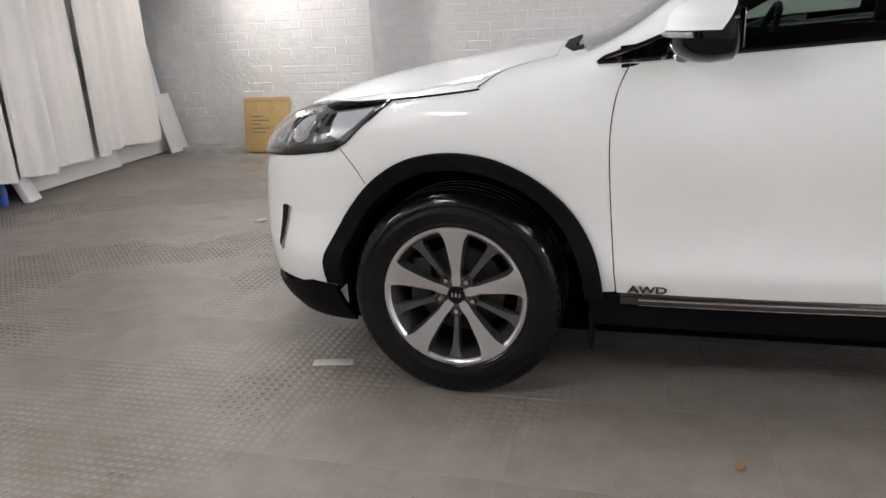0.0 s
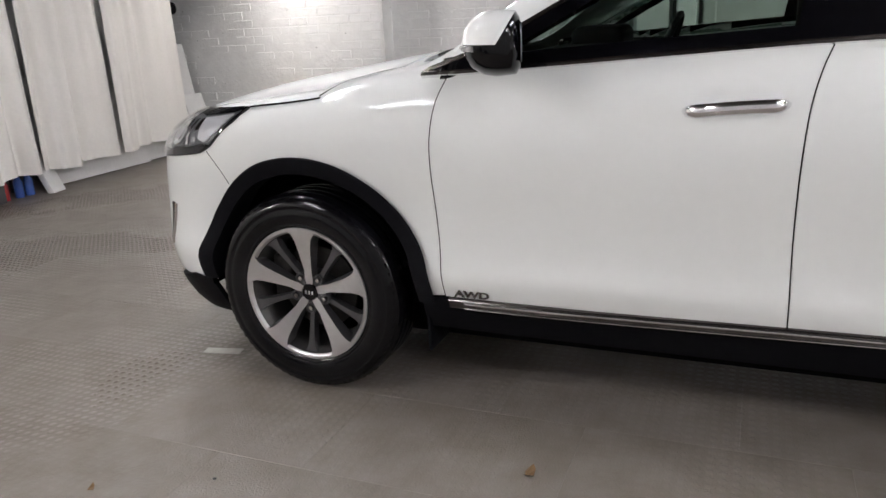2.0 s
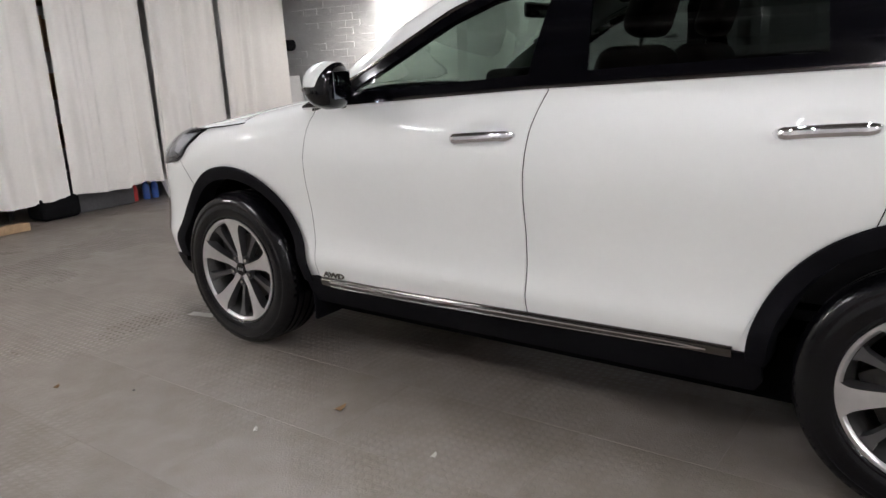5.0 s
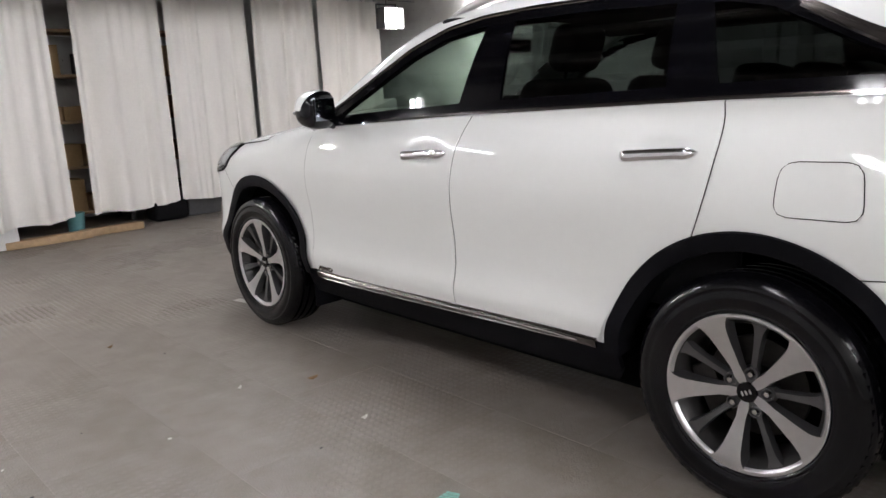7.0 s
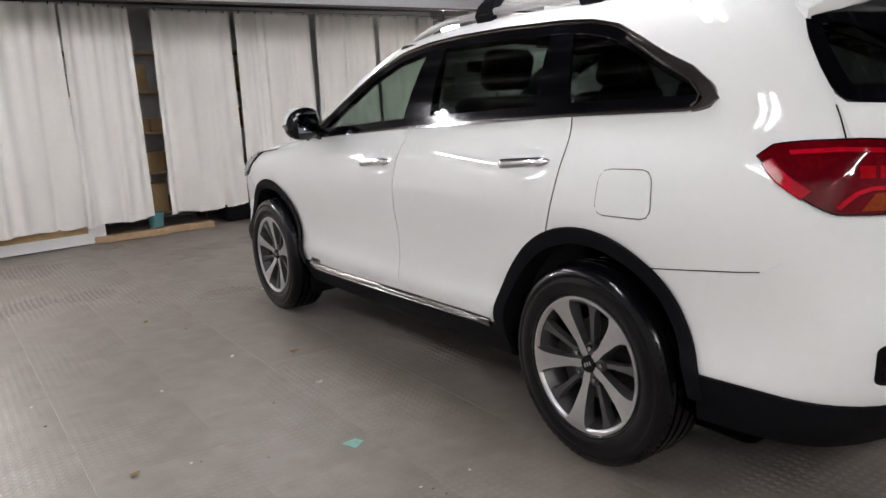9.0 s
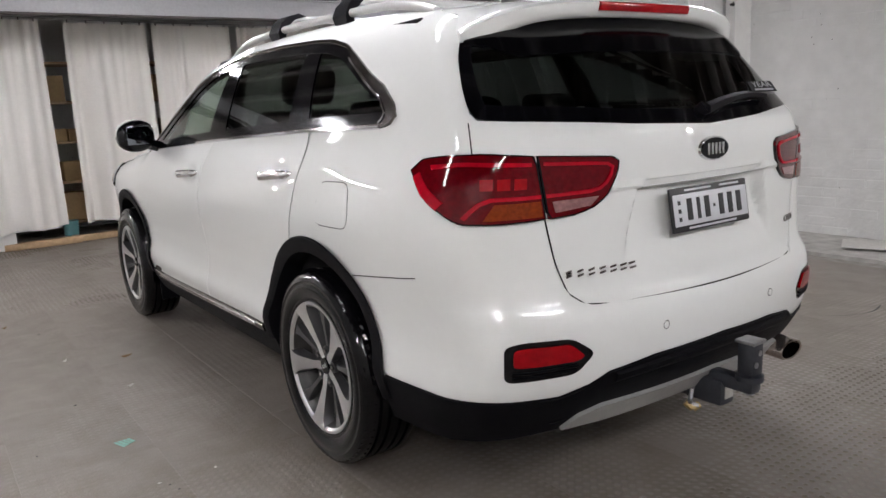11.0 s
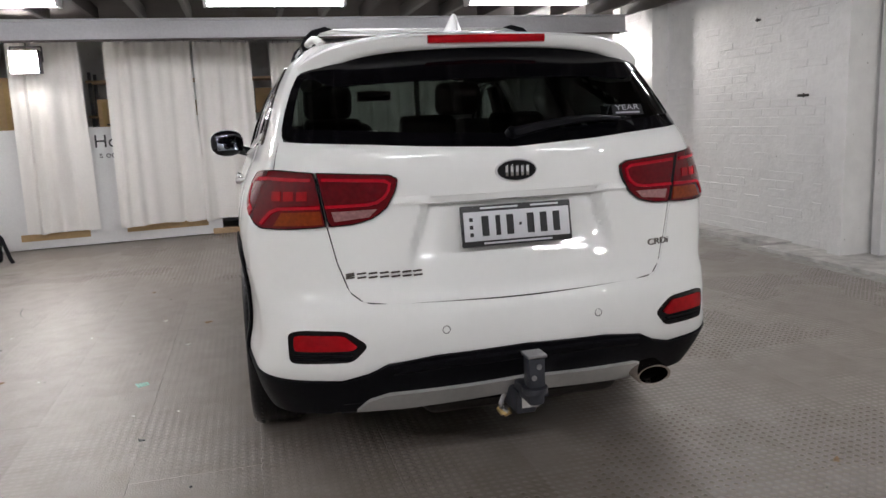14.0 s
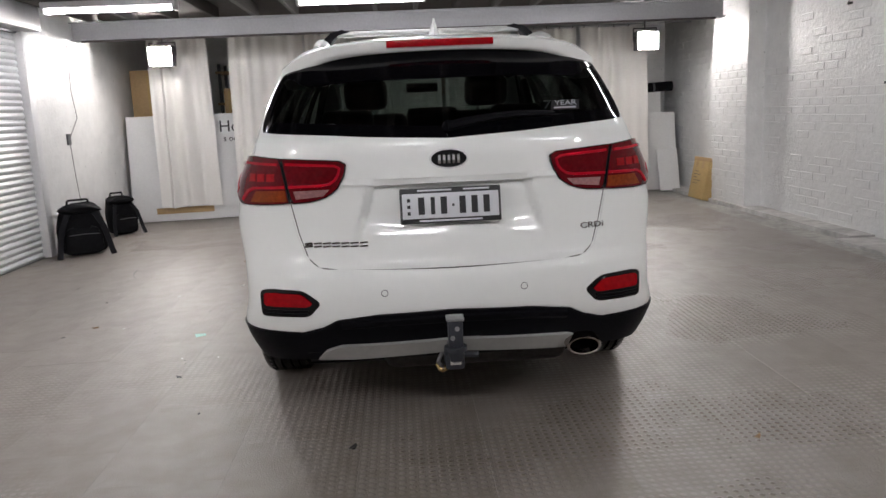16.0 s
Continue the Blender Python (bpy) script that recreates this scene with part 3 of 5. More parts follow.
shelving = thing("shelving", "tall steel shelf rack stacked with cartons and tins", "shelf", m=pose(-4.72, -.6, 0))
for dy in (-2.1, -.7, .7, 2.1):
    for dx in (-.2, .2):
        part("post", box(bmesh.new(), (.04, .04, 2.1), (dx, dy, 1.05), .003), GREY_BOX, shelving)
for z in (.15, .62, 1.08, 1.54, 1.98):
    part("shelf_board", box(bmesh.new(), (.46, 4.3, .03), (0, 0, z), .003), PINE, shelving)
rnd = random.Random(5)
for z in (.166, .636, 1.096, 1.556):
    y = -2.55
    while y < 1.3:
        w, h, d = rnd.uniform(.16, .36), rnd.uniform(.14, .34), rnd.uniform(.25, .40)
        kind = rnd.random()
        if kind < .6:
            c = thing("storage_box", "brown cardboard carton on a shelf", "box", "shelf boxes", pose(-4.70 + rnd.uniform(-.03, .03), y + w / 2, z, 0, 0, rnd.uniform(-4, 4)))
            part("carton", box(bmesh.new(), (d, w, h), (0, 0, h / 2), .004), CARD, c)
            part("packing_tape", box(bmesh.new(), (d + .003, .05, .002), (0, 0, h + .001)), CARD_YELLOW, c)
        else:
            c = thing("paint_tin", "dull metal tin on a shelf", "tin", "shelf tins", pose(-4.62, y + w / 2, z))
            r = min(w * .45, .11)
            part("tin", rod(bmesh.new(), (0, 0, 0), (0, 0, .2), r, 24), rnd.choice((STEEL, PAPER, BLUE_THING, GREY_BOX)), c)
            part("lid", rod(bmesh.new(), (0, 0, .2), (0, 0, .206), r * .93, 24), STEEL, c)
        y += w + rnd.uniform(.02, .08)
for y, l, w in ((-.95, .75, .12), (-.35, .6, .10)):
    t = tagged(part("timber_plank", box(bmesh.new(), (w, l, .07), (-3.93 - .1 * y, y, .037), .006), PINE), "raw timber length lying on the floor", "timber", "planks")
t = thing("bucket", "small teal plastic tub below the curtains", "bucket", m=pose(-4.05, -.63, .0))
part("pail", rod(bmesh.new(), (0, 0, 0), (0, 0, .22), .07, 20, .085), TEAL, t)
part("rim", rod(bmesh.new(), (0, 0, .21), (0, 0, .225), .09, 20), TEAL, t)
t = thing("tool_bag", "black soft bag on the floor under the curtains", "bag", m=pose(-4.22, .36, 0))
part("bag_body", box(bmesh.new(), (.3, .38, .24), (0, 0, .12), .05, 3), BAG, t)
part("bag_handle", tube(bmesh.new(), [(.06, -.12, .23), (.06, -.08, .29), (.06, .08, .29), (.06, .12, .23)], .012), BAG, t)
t = thing("storage_crate", "dark grey plastic crate half hidden by a curtain", "crate", m=pose(-4.36, .88, 0))
part("crate_body", box(bmesh.new(), (.34, .58, .30), (0, 0, .15), .012), GREY_BOX, t)
part("crate_lid", box(bmesh.new(), (.36, .60, .03), (0, 0, .315), .008), GREY_BOX, t)
for y, mt, lab in ((1.22, RED_THING, "red bottle with a pale cap"), (1.36, BLUE_THING, "blue bottle with a pale cap"), (1.46, BLUE_THING, "blue bottle with a pale cap")):
    t = thing("bottle", lab, "bottle", "bottles by the curtains", pose(-4.28, y, 0))
    v, f = lathe([(0, 0), (.035, 0), (.037, .01), (.037, .13), (.02, .17), (.014, .18), (.014, .2), (0, .2)], 20)
    part_v = [(a, c, b) for a, b, c in v]
    link("bottle_body", part_v, f, mt, t)
    part("cap", rod(bmesh.new(), (0, 0, .195), (0, 0, .22), .016, 12), PAPER, t)
# white sheets and boards stacked in the corner
for k, (y0, y1, h, x0, lean) in enumerate(((1.72, 2.95, .75, -4.33, 12), (2.9, 3.95, 1.15, -4.40, 9), (3.1, 3.75, 1.45, -4.47, 7), (3.62, 3.92, .62, -4.22, 15))):
    t = thing("sheet_panel", "white sheet of board leaning in the corner", "board", "leaning boards", pose(x0, (y0 + y1) / 2, .01, 0, -lean, 0))
    part("sheet", box(bmesh.new(), (.018, y1 - y0, h), (0, 0, h / 2), .002), BOARD, t)
t = thing("support_bracket", "white wedge foot standing on the floor", "bracket", m=pose(-4.15, 1.62, 0, 0, -24, 12))
part("foot", box(bmesh.new(), (.06, .16, .36), (0, 0, .17), .006), BOARD, t)
t = thing("rolled_bundle", "dark rolled bundle on top of the leaning boards", "bundle", m=pose(-4.62, 3.62, 1.51))
part("roll", rod(bmesh.new(), (0, -.25, 0), (0, .3, .02), .07, 14), BAG, t)
part("strap", rod(bmesh.new(), (0, .0, .006), (0, .03, .008), .073, 14), GREY_BOX, t)
for x, y, w, h, lab in ((-4.12, -3.55, .48, 2.02, "tall brown cardboard carton standing behind the sign board"), (-4.22, -2.50, .15, 1.74, "narrow brown carton standing between two curtains")):
    t = thing("tall_carton", lab, "box", "cartons behind the board", pose(x, y, 0, 0, 0, 2))
    part("carton_body", box(bmesh.new(), (.22, w, h), (0, 0, h / 2), .006), CARD, t)
    part("packing_tape", box(bmesh.new(), (.003, .05, h * .96), (.1112, 0, h * .5)), CARD_YELLOW, t)
    part("printed_line", box(bmesh.new(), (.003, w * .4, .02), (.1130, w * .26, h * .82)), INK, t, "printed bar")
# cardboard carton leaning on the wall
t = thing("carton", "flat brown cardboard carton with printed lines, leaning on the wall", "box", m=pose(-3.17, 3.79, 0, -10, 0, 0))
part("carton_body", box(bmesh.new(), (.50, .13, .55), (0, 0, .275), .006), CARD_YELLOW, t)
part("packing_tape", box(bmesh.new(), (.505, .135, .05), (0, 0, .527), .002), CARD, t)
for i, w in enumerate((.16, .24, .12, .26, .18)):
    part("printed_line", box(bmesh.new(), (w * .8, .003, .007), (-.16 + w * .4, -.0665, .36 - i * .04)), INK, t, "printed bar")
for x in (-.12, .07):
    part("packing_tape", box(bmesh.new(), (.07, .003, .09), (x, -.0665, .455)), CARD, t)


def backpack(x, y, s, rz, tall, slump):
    """A soft sack: rounded sections that bulge, sag and crease, with pocket, flap, handle and straps."""
    t = thing("backpack", "black nylon backpack slumped against the wall, straps hanging loose", "backpack", "backpacks", pose(x, y, 0, 0, 0, rz))

    def sack(w, d, h, oy, oz, seed, n=28, k=16):
        v = []
        for j in range(k + 1):
            q = j / k
            swell = (math.sin(math.pi * min(1, .16 + q * .70)) ** .35) * (1 - .14 * q ** 2)
            if j in (0, k):
                swell *= .72
            for i in range(n):
                a = 2 * math.pi * i / n
                e = lambda c: math.copysign(abs(c) ** .50, c)
                r = 1 + .10 * noise.noise((math.cos(a) * 1.6, math.sin(a) * 1.6, q * 4 + seed)) + .04 * noise.noise((math.cos(a) * 5, math.sin(a) * 5, q * 11 + seed))
                v.append((w / 2 * e(math.cos(a)) * swell * r, oy + d / 2 * e(math.sin(a)) * swell * r - slump * q * q * h, oz + h * q + .02 * s * math.sin(a * 2 + seed) * q))
        f = [(j * n + i, j * n + (i + 1) % n, (j + 1) * n + (i + 1) % n, (j + 1) * n + i) for j in range(k) for i in range(n)]
        return v, f + [tuple(range(n)), tuple(k * n + i for i in range(n))]
    link("bag_body", *sack(.40 * s, .24 * s, tall, 0, 0, x), BAG, t, angle=60)
    link("front_pocket", *sack(.31 * s, .13 * s, tall * .50, .13 * s, .02, x + 3), BAG, t, angle=60)
    link("top_flap", *sack(.34 * s, .22 * s, tall * .16, .01 * s, tall * .86, x + 7), BAG, t, angle=60)
    top = tall * 1.02
    back = -slump * tall
    part("top_handle", tube(bmesh.new(), [(-.09 * s, back, top - .03), (-.075 * s, back, top + .045), (.075 * s, back, top + .045), (.09 * s, back, top - .03)], .011), BAG, t)
    for d in (-1, 1):
        v = []
        for px, py, pz in ((.10, .16, .86), (.15, .205, .62), (.175, .20, .36), (.19, .22, .14), (.20, .26, .02)):
            v += [(d * (px - .022) * s, py * s - slump * tall * pz * pz, pz * tall), (d * (px + .022) * s, py * s - slump * tall * pz * pz, pz * tall + .004)]
        f = [(2 * i, 2 * i + 1, 2 * i + 3, 2 * i + 2) for i in range(4)]
        link("shoulder_strap", v, f, STRAP, t).modifiers.new("thick", "SOLIDIFY").thickness = .010
    part("zip", tube(bmesh.new(), [(-.11 * s, .21 * s, tall * .45), (0, .225 * s, tall * .47), (.11 * s, .21 * s, tall * .45)], .004), GREY_BOX, t)


backpack(-1.30, -3.54, 1.25, -62, .50, .10), backpack(-2.62, -3.60, .90, -48, .44, .22)
t = thing("wall_cable", "thin dark cable hanging from a socket on the wall", "cable")
part("cord", tube(bmesh.new(), [(-2.2, -3.82, 2.2), (-2.16, -3.82, 1.7), (-2.22, -3.815, 1.4), (-1.95, -3.815, 1.17)], .003), INK, t)
part("cord", tube(bmesh.new(), [(-1.95, -3.815, 1.17), (-1.99, -3.815, .75), (-2.05, -3.81, .3), (-2.0, -3.78, .02)], .003), INK, t)
part("socket", box(bmesh.new(), (.08, .02, .12), (-1.95, -3.822, 1.17), .004), GREY_BOX, t)
part("outlet", box(bmesh.new(), (.07, .02, .08), (-2.12, -3.822, .32), .004), PAPER, t)

for x, y, z, w in ((.30, 4.04, 1.38, .11), (-.35, 4.045, 2.12, .05), (1.02, 4.24, 2.06, .05)):
    t = thing("wall_bracket", "small rusty iron stub set in painted brickwork", "bracket", "wall stubs", pose(x, y, z))
    part("stub", box(bmesh.new(), (w, .05, .022), (0, 0, 0), .004), IRON, t)
    part("fixing", rod(bmesh.new(), (w * .3, -.03, -.02), (w * .3, -.03, .02), .006, 8), IRON, t)

# scraps on the floor
for x, y, r, mt, lab in ((.90, -1.19, .03, LEAF, "small dark dry leaf on the floor"), (-.30, -1.67, .018, LEAF, "small dry leaf on the floor"),
                         (.75, -1.48, .017, PAPER, "tiny scrap of white paper on the floor"), (1.42, -1.29, .018, PAPER, "tiny scrap of white paper on the floor"),
                         (3.99, 1.14, .022, LEAF, "small dry leaf on the floor"), (1.80, -2.22, .02, LEAF, "small dry leaf on the floor"),
                         (2.88, -1.38, .018, INK, "dark speck of rubber on the floor"), (3.85, -.43, .03, INK, "dark smear of rubber on the floor"),
                         (-1.9, 1.2, .05, PAPER, "scrap of white paper on the floor")):
    a = random.Random(int(x * 91)).uniform(0, 180)
    bm = bmesh.new()
    bmesh.ops.create_circle(bm, cap_ends=True, segments=7, radius=r, matrix=pose(x, y, .004, 0, 0, a) @ Matrix.Diagonal((1, .5, 1, 1)))
    for k, vtx in enumerate(bm.verts):
        vtx.co.z += .005 * (k % 3)
    bmesh.ops.solidify(bm, geom=bm.faces[:], thickness=.002)
    tagged(part("floor_scrap", bm, mt, smooth=False), lab, "litter", "floor scraps")
rnd = random.Random(23)
for i in range(46):
    x, y = (rnd.uniform(-.6, 5.2), rnd.uniform(-3.0, -1.1)) if i < 24 else (rnd.uniform(4.1, 6.2), rnd.uniform(-1.6, 2.6))
    bm = bmesh.new()
    bmesh.ops.create_icosphere(bm, subdivisions=1, radius=rnd.uniform(.003, .008), matrix=pose(x, y, .002, 0, 0, rnd.uniform(0, 180)) @ Matrix.Diagonal((rnd.uniform(1, 2.2), 1, .45, 1)))
    dark = i % 3
    tagged(part("grit", bm, INK if dark else PAPER, smooth=False), "tiny dark crumb of dirt on the floor" if dark else "tiny pale chip of paint on the floor", "grit", "floor grit")
for pts in (((3.05, 2.10), (3.16, 2.22), (3.22, 2.38), (3.18, 2.55)), ((1.2, 2.55), (1.45, 2.68), (1.62, 2.72)), ((-.2, -2.62), (.05, -2.58), (.22, -2.50))):
    line = soft([*pts], 2)
    v = [(x + e * .004, y + e * .004, .0012 + (.0006 if abs(e) < 1 else 0)) for x, y in line for e in (-1, 0, 1)]
    f = [(i * 3 + j, i * 3 + j + 1, i * 3 + j + 4, i * 3 + j + 3) for i in range(len(line) - 1) for j in range(2)]
    tagged(link("rubber_scuff", v, f, INK), "thin dark curved scuff mark on the floor", "scuff", "floor scuffs")
t = thing("floor_marker", "white strip of tape stuck on the floor beside the tyre", "tape", m=pose(-.54, -.745, .002, 0, 0, 12))
part("strip", box(bmesh.new(), (.16, .05, .003), (0, 0, .0015), .001), PAPER, t)
t = thing("floor_label", "small green striped label stuck on the floor", "label", m=pose(2.10, -1.47, .002, 0, 0, 20))
for i in range(4):
    part("stripe", box(bmesh.new(), (.07 - .008 * i, .011, .002), (0, -.024 + .016 * i, .0012)), GREEN_PAPER, t)
t = thing("paper_scrap", "crumpled newspaper sheet lying on the concrete strip", "paper", m=pose(2.45, 4.15, .03, 0, 0, 25))
v = [(i * .07 - .28, j * .07 - .2, .015 + .03 * noise.noise((i * .7, j * .7, 2))) for j in range(7) for i in range(9)]
link("sheet", v, [(j * 9 + i, j * 9 + i + 1, j * 9 + i + 10, j * 9 + i + 9) for j in range(6) for i in range(8)], PAPER, t).modifiers.new("thick", "SOLIDIFY").thickness = .002


# ---- the car ----
car = thing("car", "white seven-seat SUV with black wheel-arch trim, parked on rubber tiles", "car")

BELT = [(.462, 1.110), (.77, 1.126), (1.53, 1.172), (2.63, 1.218), (3.15, 1.230)]
SIDE_GLASS = BELT + [(3.215, 1.238), (3.262, 1.262), (3.225, 1.300), (3.10, 1.355), (2.985, 1.402), (2.86, 1.462), (2.735, 1.517), (2.60, 1.545), (2.44, 1.558),
                     (2.10, 1.568), (1.77, 1.566), (1.53, 1.553), (1.34, 1.522), (1.15, 1.45), (.95, 1.34), (.75, 1.235), (.60, 1.166), (.458, 1.118)]
BACK_GLASS = [(tail(0), 1.197), (4.0, 1.211), (3.76, 1.228), (3.65, 1.236), (3.59, 1.240), (3.572, 1.262), (3.560, 1.34), (3.553, 1.42), (3.565, 1.463),
              (3.60, 1.490), (3.68, 1.513), (3.85, 1.530), (tail(0), 1.538)]
WIND_GLASS = [(.42, -.68), (.36, -.4), (.34, 0), (.36, .4), (.42, .68), (.80, .64), (1.17, .60), (1.20, .3), (1.21, 0), (1.20, -.3), (1.17, -.60), (.80, -.64)]
WHEELS = (0.0, 2.78)
HUB_Z = .362


def arc(cx, r, a0, a1, n=40):
    return [(cx + r * math.cos(radians(a)), HUB_Z + r * math.sin(radians(a))) for a in np.linspace(a0, a1, n)]


# the skin, with its openings
def build_shell():
    us = np.concatenate([np.linspace(nose(0), FRONT_PIVOT, 40)[:-1], np.linspace(FRONT_PIVOT, REAR_PIVOT, 126), np.linspace(REAR_PIVOT, tail(0), 54)[1:]])
    n_low, n_turn = 42, 14
    px, py, nx, ny = plan(us)
    z1 = TOP(px) - .15
    rows_p, rows_n = [], []
    for j in range(n_low + 1):
        rows_p.append(np.stack([px, py, .22 + (z1 - .22) * j / n_low], 1))
        rows_n.append(np.stack([nx, ny, 0 * nx], 1))
    for j in range(1, n_turn + 1):
        a = np.pi / 2 * j / n_turn
        rows_p.append(np.stack([px, py, z1], 1))
        rows_n.append(np.stack([nx * np.cos(a), ny * np.cos(a), 0 * nx + np.sin(a)], 1))
    k = len(us)
    v = cast(np.vstack(rows_p), np.vstack(rows_n))
    f = [(j * k + i, j * k + i + 1, (j + 1) * k + i + 1, (j + 1) * k + i) for j in range(n_low + n_turn) for i in range(k - 1)]
    # the middle strip of hood and roof
    base = len(v)
    xs = np.linspace(FRONT_PIVOT, REAR_PIVOT, 126)
    tops = [skin_top(np.stack([xs, np.full_like(xs, -IN_Y + IN_Y * j / 12)], 1)) for j in range(13)]
    v = np.vstack([v, *tops])
    f += [(base + j * 126 + i, base + j * 126 + i + 1, base + (j + 1) * 126 + i + 1, base + (j + 1) * 126 + i) for j in range(12) for i in range(125)]
    c = v[np.array(f)].mean(1)
    x, y, z = c.T
    gone = inside(inset(SIDE_GLASS, .028), x, z) & (y < -.5) & (z > 1.05)
    u = np.where(y > -IN_Y, tail(y), REAR_PIVOT + ARC * np.arctan2(x - REAR_PIVOT, -y - IN_Y) / (np.pi / 2))
    bg = BACK_GLASS + [(tail(.3), 1.538), (tail(.3), 1.197)]
    gone |= inside(inset(bg, .03), u, z) & (x > 3.25)
    gone |= inside(inset(WIND_GLASS, .03), x, y) & (z > 1.12)
    for w in WHEELS:
        gone |= (np.hypot(x - w, z - HUB_Z) < .455) & (y < -.5)
    gone |= z < np.where((x > .2) & (x < 2.6) & (y < -.5), .396, .362)
    f = [q for q, g in zip(f, gone) if not g]
    v, f = both_sides(v, f)
    return link("body", v, f, PAINT, car, "glossy white body shell", angle=50)


build_shell()
GAP = [(-.0016, .0012), (.0016, .0012)]
HOOD_EDGE = [(-.66, .93), (-.55, .985), (-.37, 1.004), (-.22, 1.012), (-.05, 1.026), (.06, 1.038), (.095, 1.043)]
DOOR_LINE_A = soft([(.556, 1.112), (.525, 1.05), (.508, .98), (.500, .88), (.505, .718), (.517, .53), (.530, .400)])
DOOR_LINE_B = soft([(1.558, .402), (1.554, .60), (1.552, .75), (1.555, .90), (1.566, 1.03), (1.590, 1.12), (1.614, 1.176)])
DOOR_LINE_C = soft([(2.597, .815), (2.622, .89), (2.642, .98), (2.654, 1.08), (2.652, 1.16), (2.636, 1.219)])
DOOR_FRONT = DOOR_LINE_A + DOOR_LINE_B + [(1.53, 1.172), (.77, 1.126)]
DOOR_REAR = DOOR_LINE_B[::-1] + [(2.265, .408), (2.30, .50), (2.36, .62), (2.46, .73)] + DOOR_LINE_C + [(2.1, 1.197)]
GATE = [(tail(0), .706), (3.86, .708), (3.80, .716), (3.768, .750), (3.742, .845), (3.722, .965), (3.700, 1.140), (3.580, 1.150), (3.570, 1.24), (3.552, 1.40), (3.56, 1.50), (3.65, 1.53), (tail(0), 1.55)]
BUMPER = [(3.255, .462), (3.45, .462), (3.735, .452), (3.80, .478), (3.845, .512), (4.0, .535), (tail(0), .548), (tail(0), .704), (3.80, .712), (3.762, .748), (3.735, .845),
          (3.716, .958), (3.53, .960), (3.475, .90), (3.452, .83), (3.41, .797), (3.36, .788), (3.2, .769), (3.05, .753), (3.12, .69), (3.21, .56)]
for side in (False, True):
    patch("front_door", inset(DOOR_FRONT, .003), PAINT, car, .003, .010, .02, right=side)
    patch("rear_door", inset(DOOR_REAR, .003), PAINT, car, .003, .010, .02, right=side)
    for line in (DOOR_LINE_A, DOOR_LINE_B, DOOR_LINE_C):
        molding("panel_gap", line, GAP, DARK, car, right=side)
    molding("panel_gap", [(-.395, .862), (-.35, .794), (-.325, .742)], GAP, DARK, car, right=side)
    molding("panel_gap", [(3.06, .753), (3.2, .768), (3.36, .787), (3.41, .796)], GAP, DARK, car, right=side)
    molding("panel_gap", [(3.571, 1.150), (3.568, 1.235)], GAP, DARK, car, right=side)
    molding("panel_gap", HOOD_EDGE, [(-.003, .003), (.003, .003)], DARK, car, right=side)
    # sill: black skirt with a bright strip on it
    patch("sill_skirt", [(.440, .27), (.445, .398), (.56, .392), (1.56, .398), (2.26, .406), (2.31, .408), (2.335, .37), (2.335, .31), (2.31, .27)], CLAD, car, .008, .02, .05, right=side)
    molding("sill_strip", [(.545, .383), (1.0, .386), (1.56, .396), (2.10, .404), (2.255, .403)], flat_bar(.036, .016), STRIP, car, right=side, label="dark metallic sill strip with bright ridges")
    for dz, hh in ((.006, .0065), (-.012, .0045)):
        molding("sill_ridge", [(.60, .384 + dz), (1.0, .387 + dz), (1.56, .397 + dz), (2.06, .404 + dz * .7), (2.18, .404)], flat_bar(hh, .0195), CHROME, car, right=side)
    # wheel arches
    for w, a0, a1 in ((WHEELS[0], 2, 178), (WHEELS[1], 2, 178)):
        molding("wheel_arch_trim", arc(w, .458, a0, a1), [(-.034, .012), (-.030, .018), (.0, .019), (.024, .014), (.034, -.030), (.036, -.07)], CLAD, car, right=side, label="matt black plastic wheel-arch trim")
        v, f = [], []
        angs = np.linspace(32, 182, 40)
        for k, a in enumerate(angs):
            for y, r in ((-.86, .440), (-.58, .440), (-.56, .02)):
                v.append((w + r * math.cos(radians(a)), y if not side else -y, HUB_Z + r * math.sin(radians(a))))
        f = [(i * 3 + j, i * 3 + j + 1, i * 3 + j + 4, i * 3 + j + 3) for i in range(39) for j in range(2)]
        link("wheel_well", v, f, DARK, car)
    # side glass, pillars and the bright surround
    ring = fillet(SIDE_GLASS, .03, 3)
    blunt = fillet([(.518, 1.113)] + SIDE_GLASS[1:-2] + [(.60, 1.162), (.520, 1.134)], .012, 3)
    molding("window_seal", inset(blunt, .020), [(-.027, -.02), (-.025, .0045), (.025, .0045), (.027, -.02)], GLOSS_BLACK, car, True, side)
    molding("window_surround", inset(ring, .002), flat_bar(.014, .009), DARK_CHROME, car, True, side, label="dark chrome window surround")
    molding("belt_strip", [(x, z - .003) for x, z in BELT], flat_bar(.011, .0125), CHROME, car, right=side, label="bright chrome belt strip")
    patch("surround_corner", [(2.735, 1.517), (2.86, 1.462), (2.985, 1.402), (3.10, 1.355), (3.225, 1.300), (3.262, 1.262), (3.215, 1.238), (3.15, 1.233),
                              (3.190, 1.262), (3.12, 1.310), (2.975, 1.378), (2.85, 1.440)], DARK_CHROME, car, .0075, .010, .03, right=side, label="broad dark chrome corner of the window surround")
    molding("corner_edge", soft([(2.80, 1.466), (2.975, 1.376), (3.12, 1.308), (3.188, 1.264), (3.14, 1.240)]), flat_bar(.009, .012), CHROME, car, right=side)

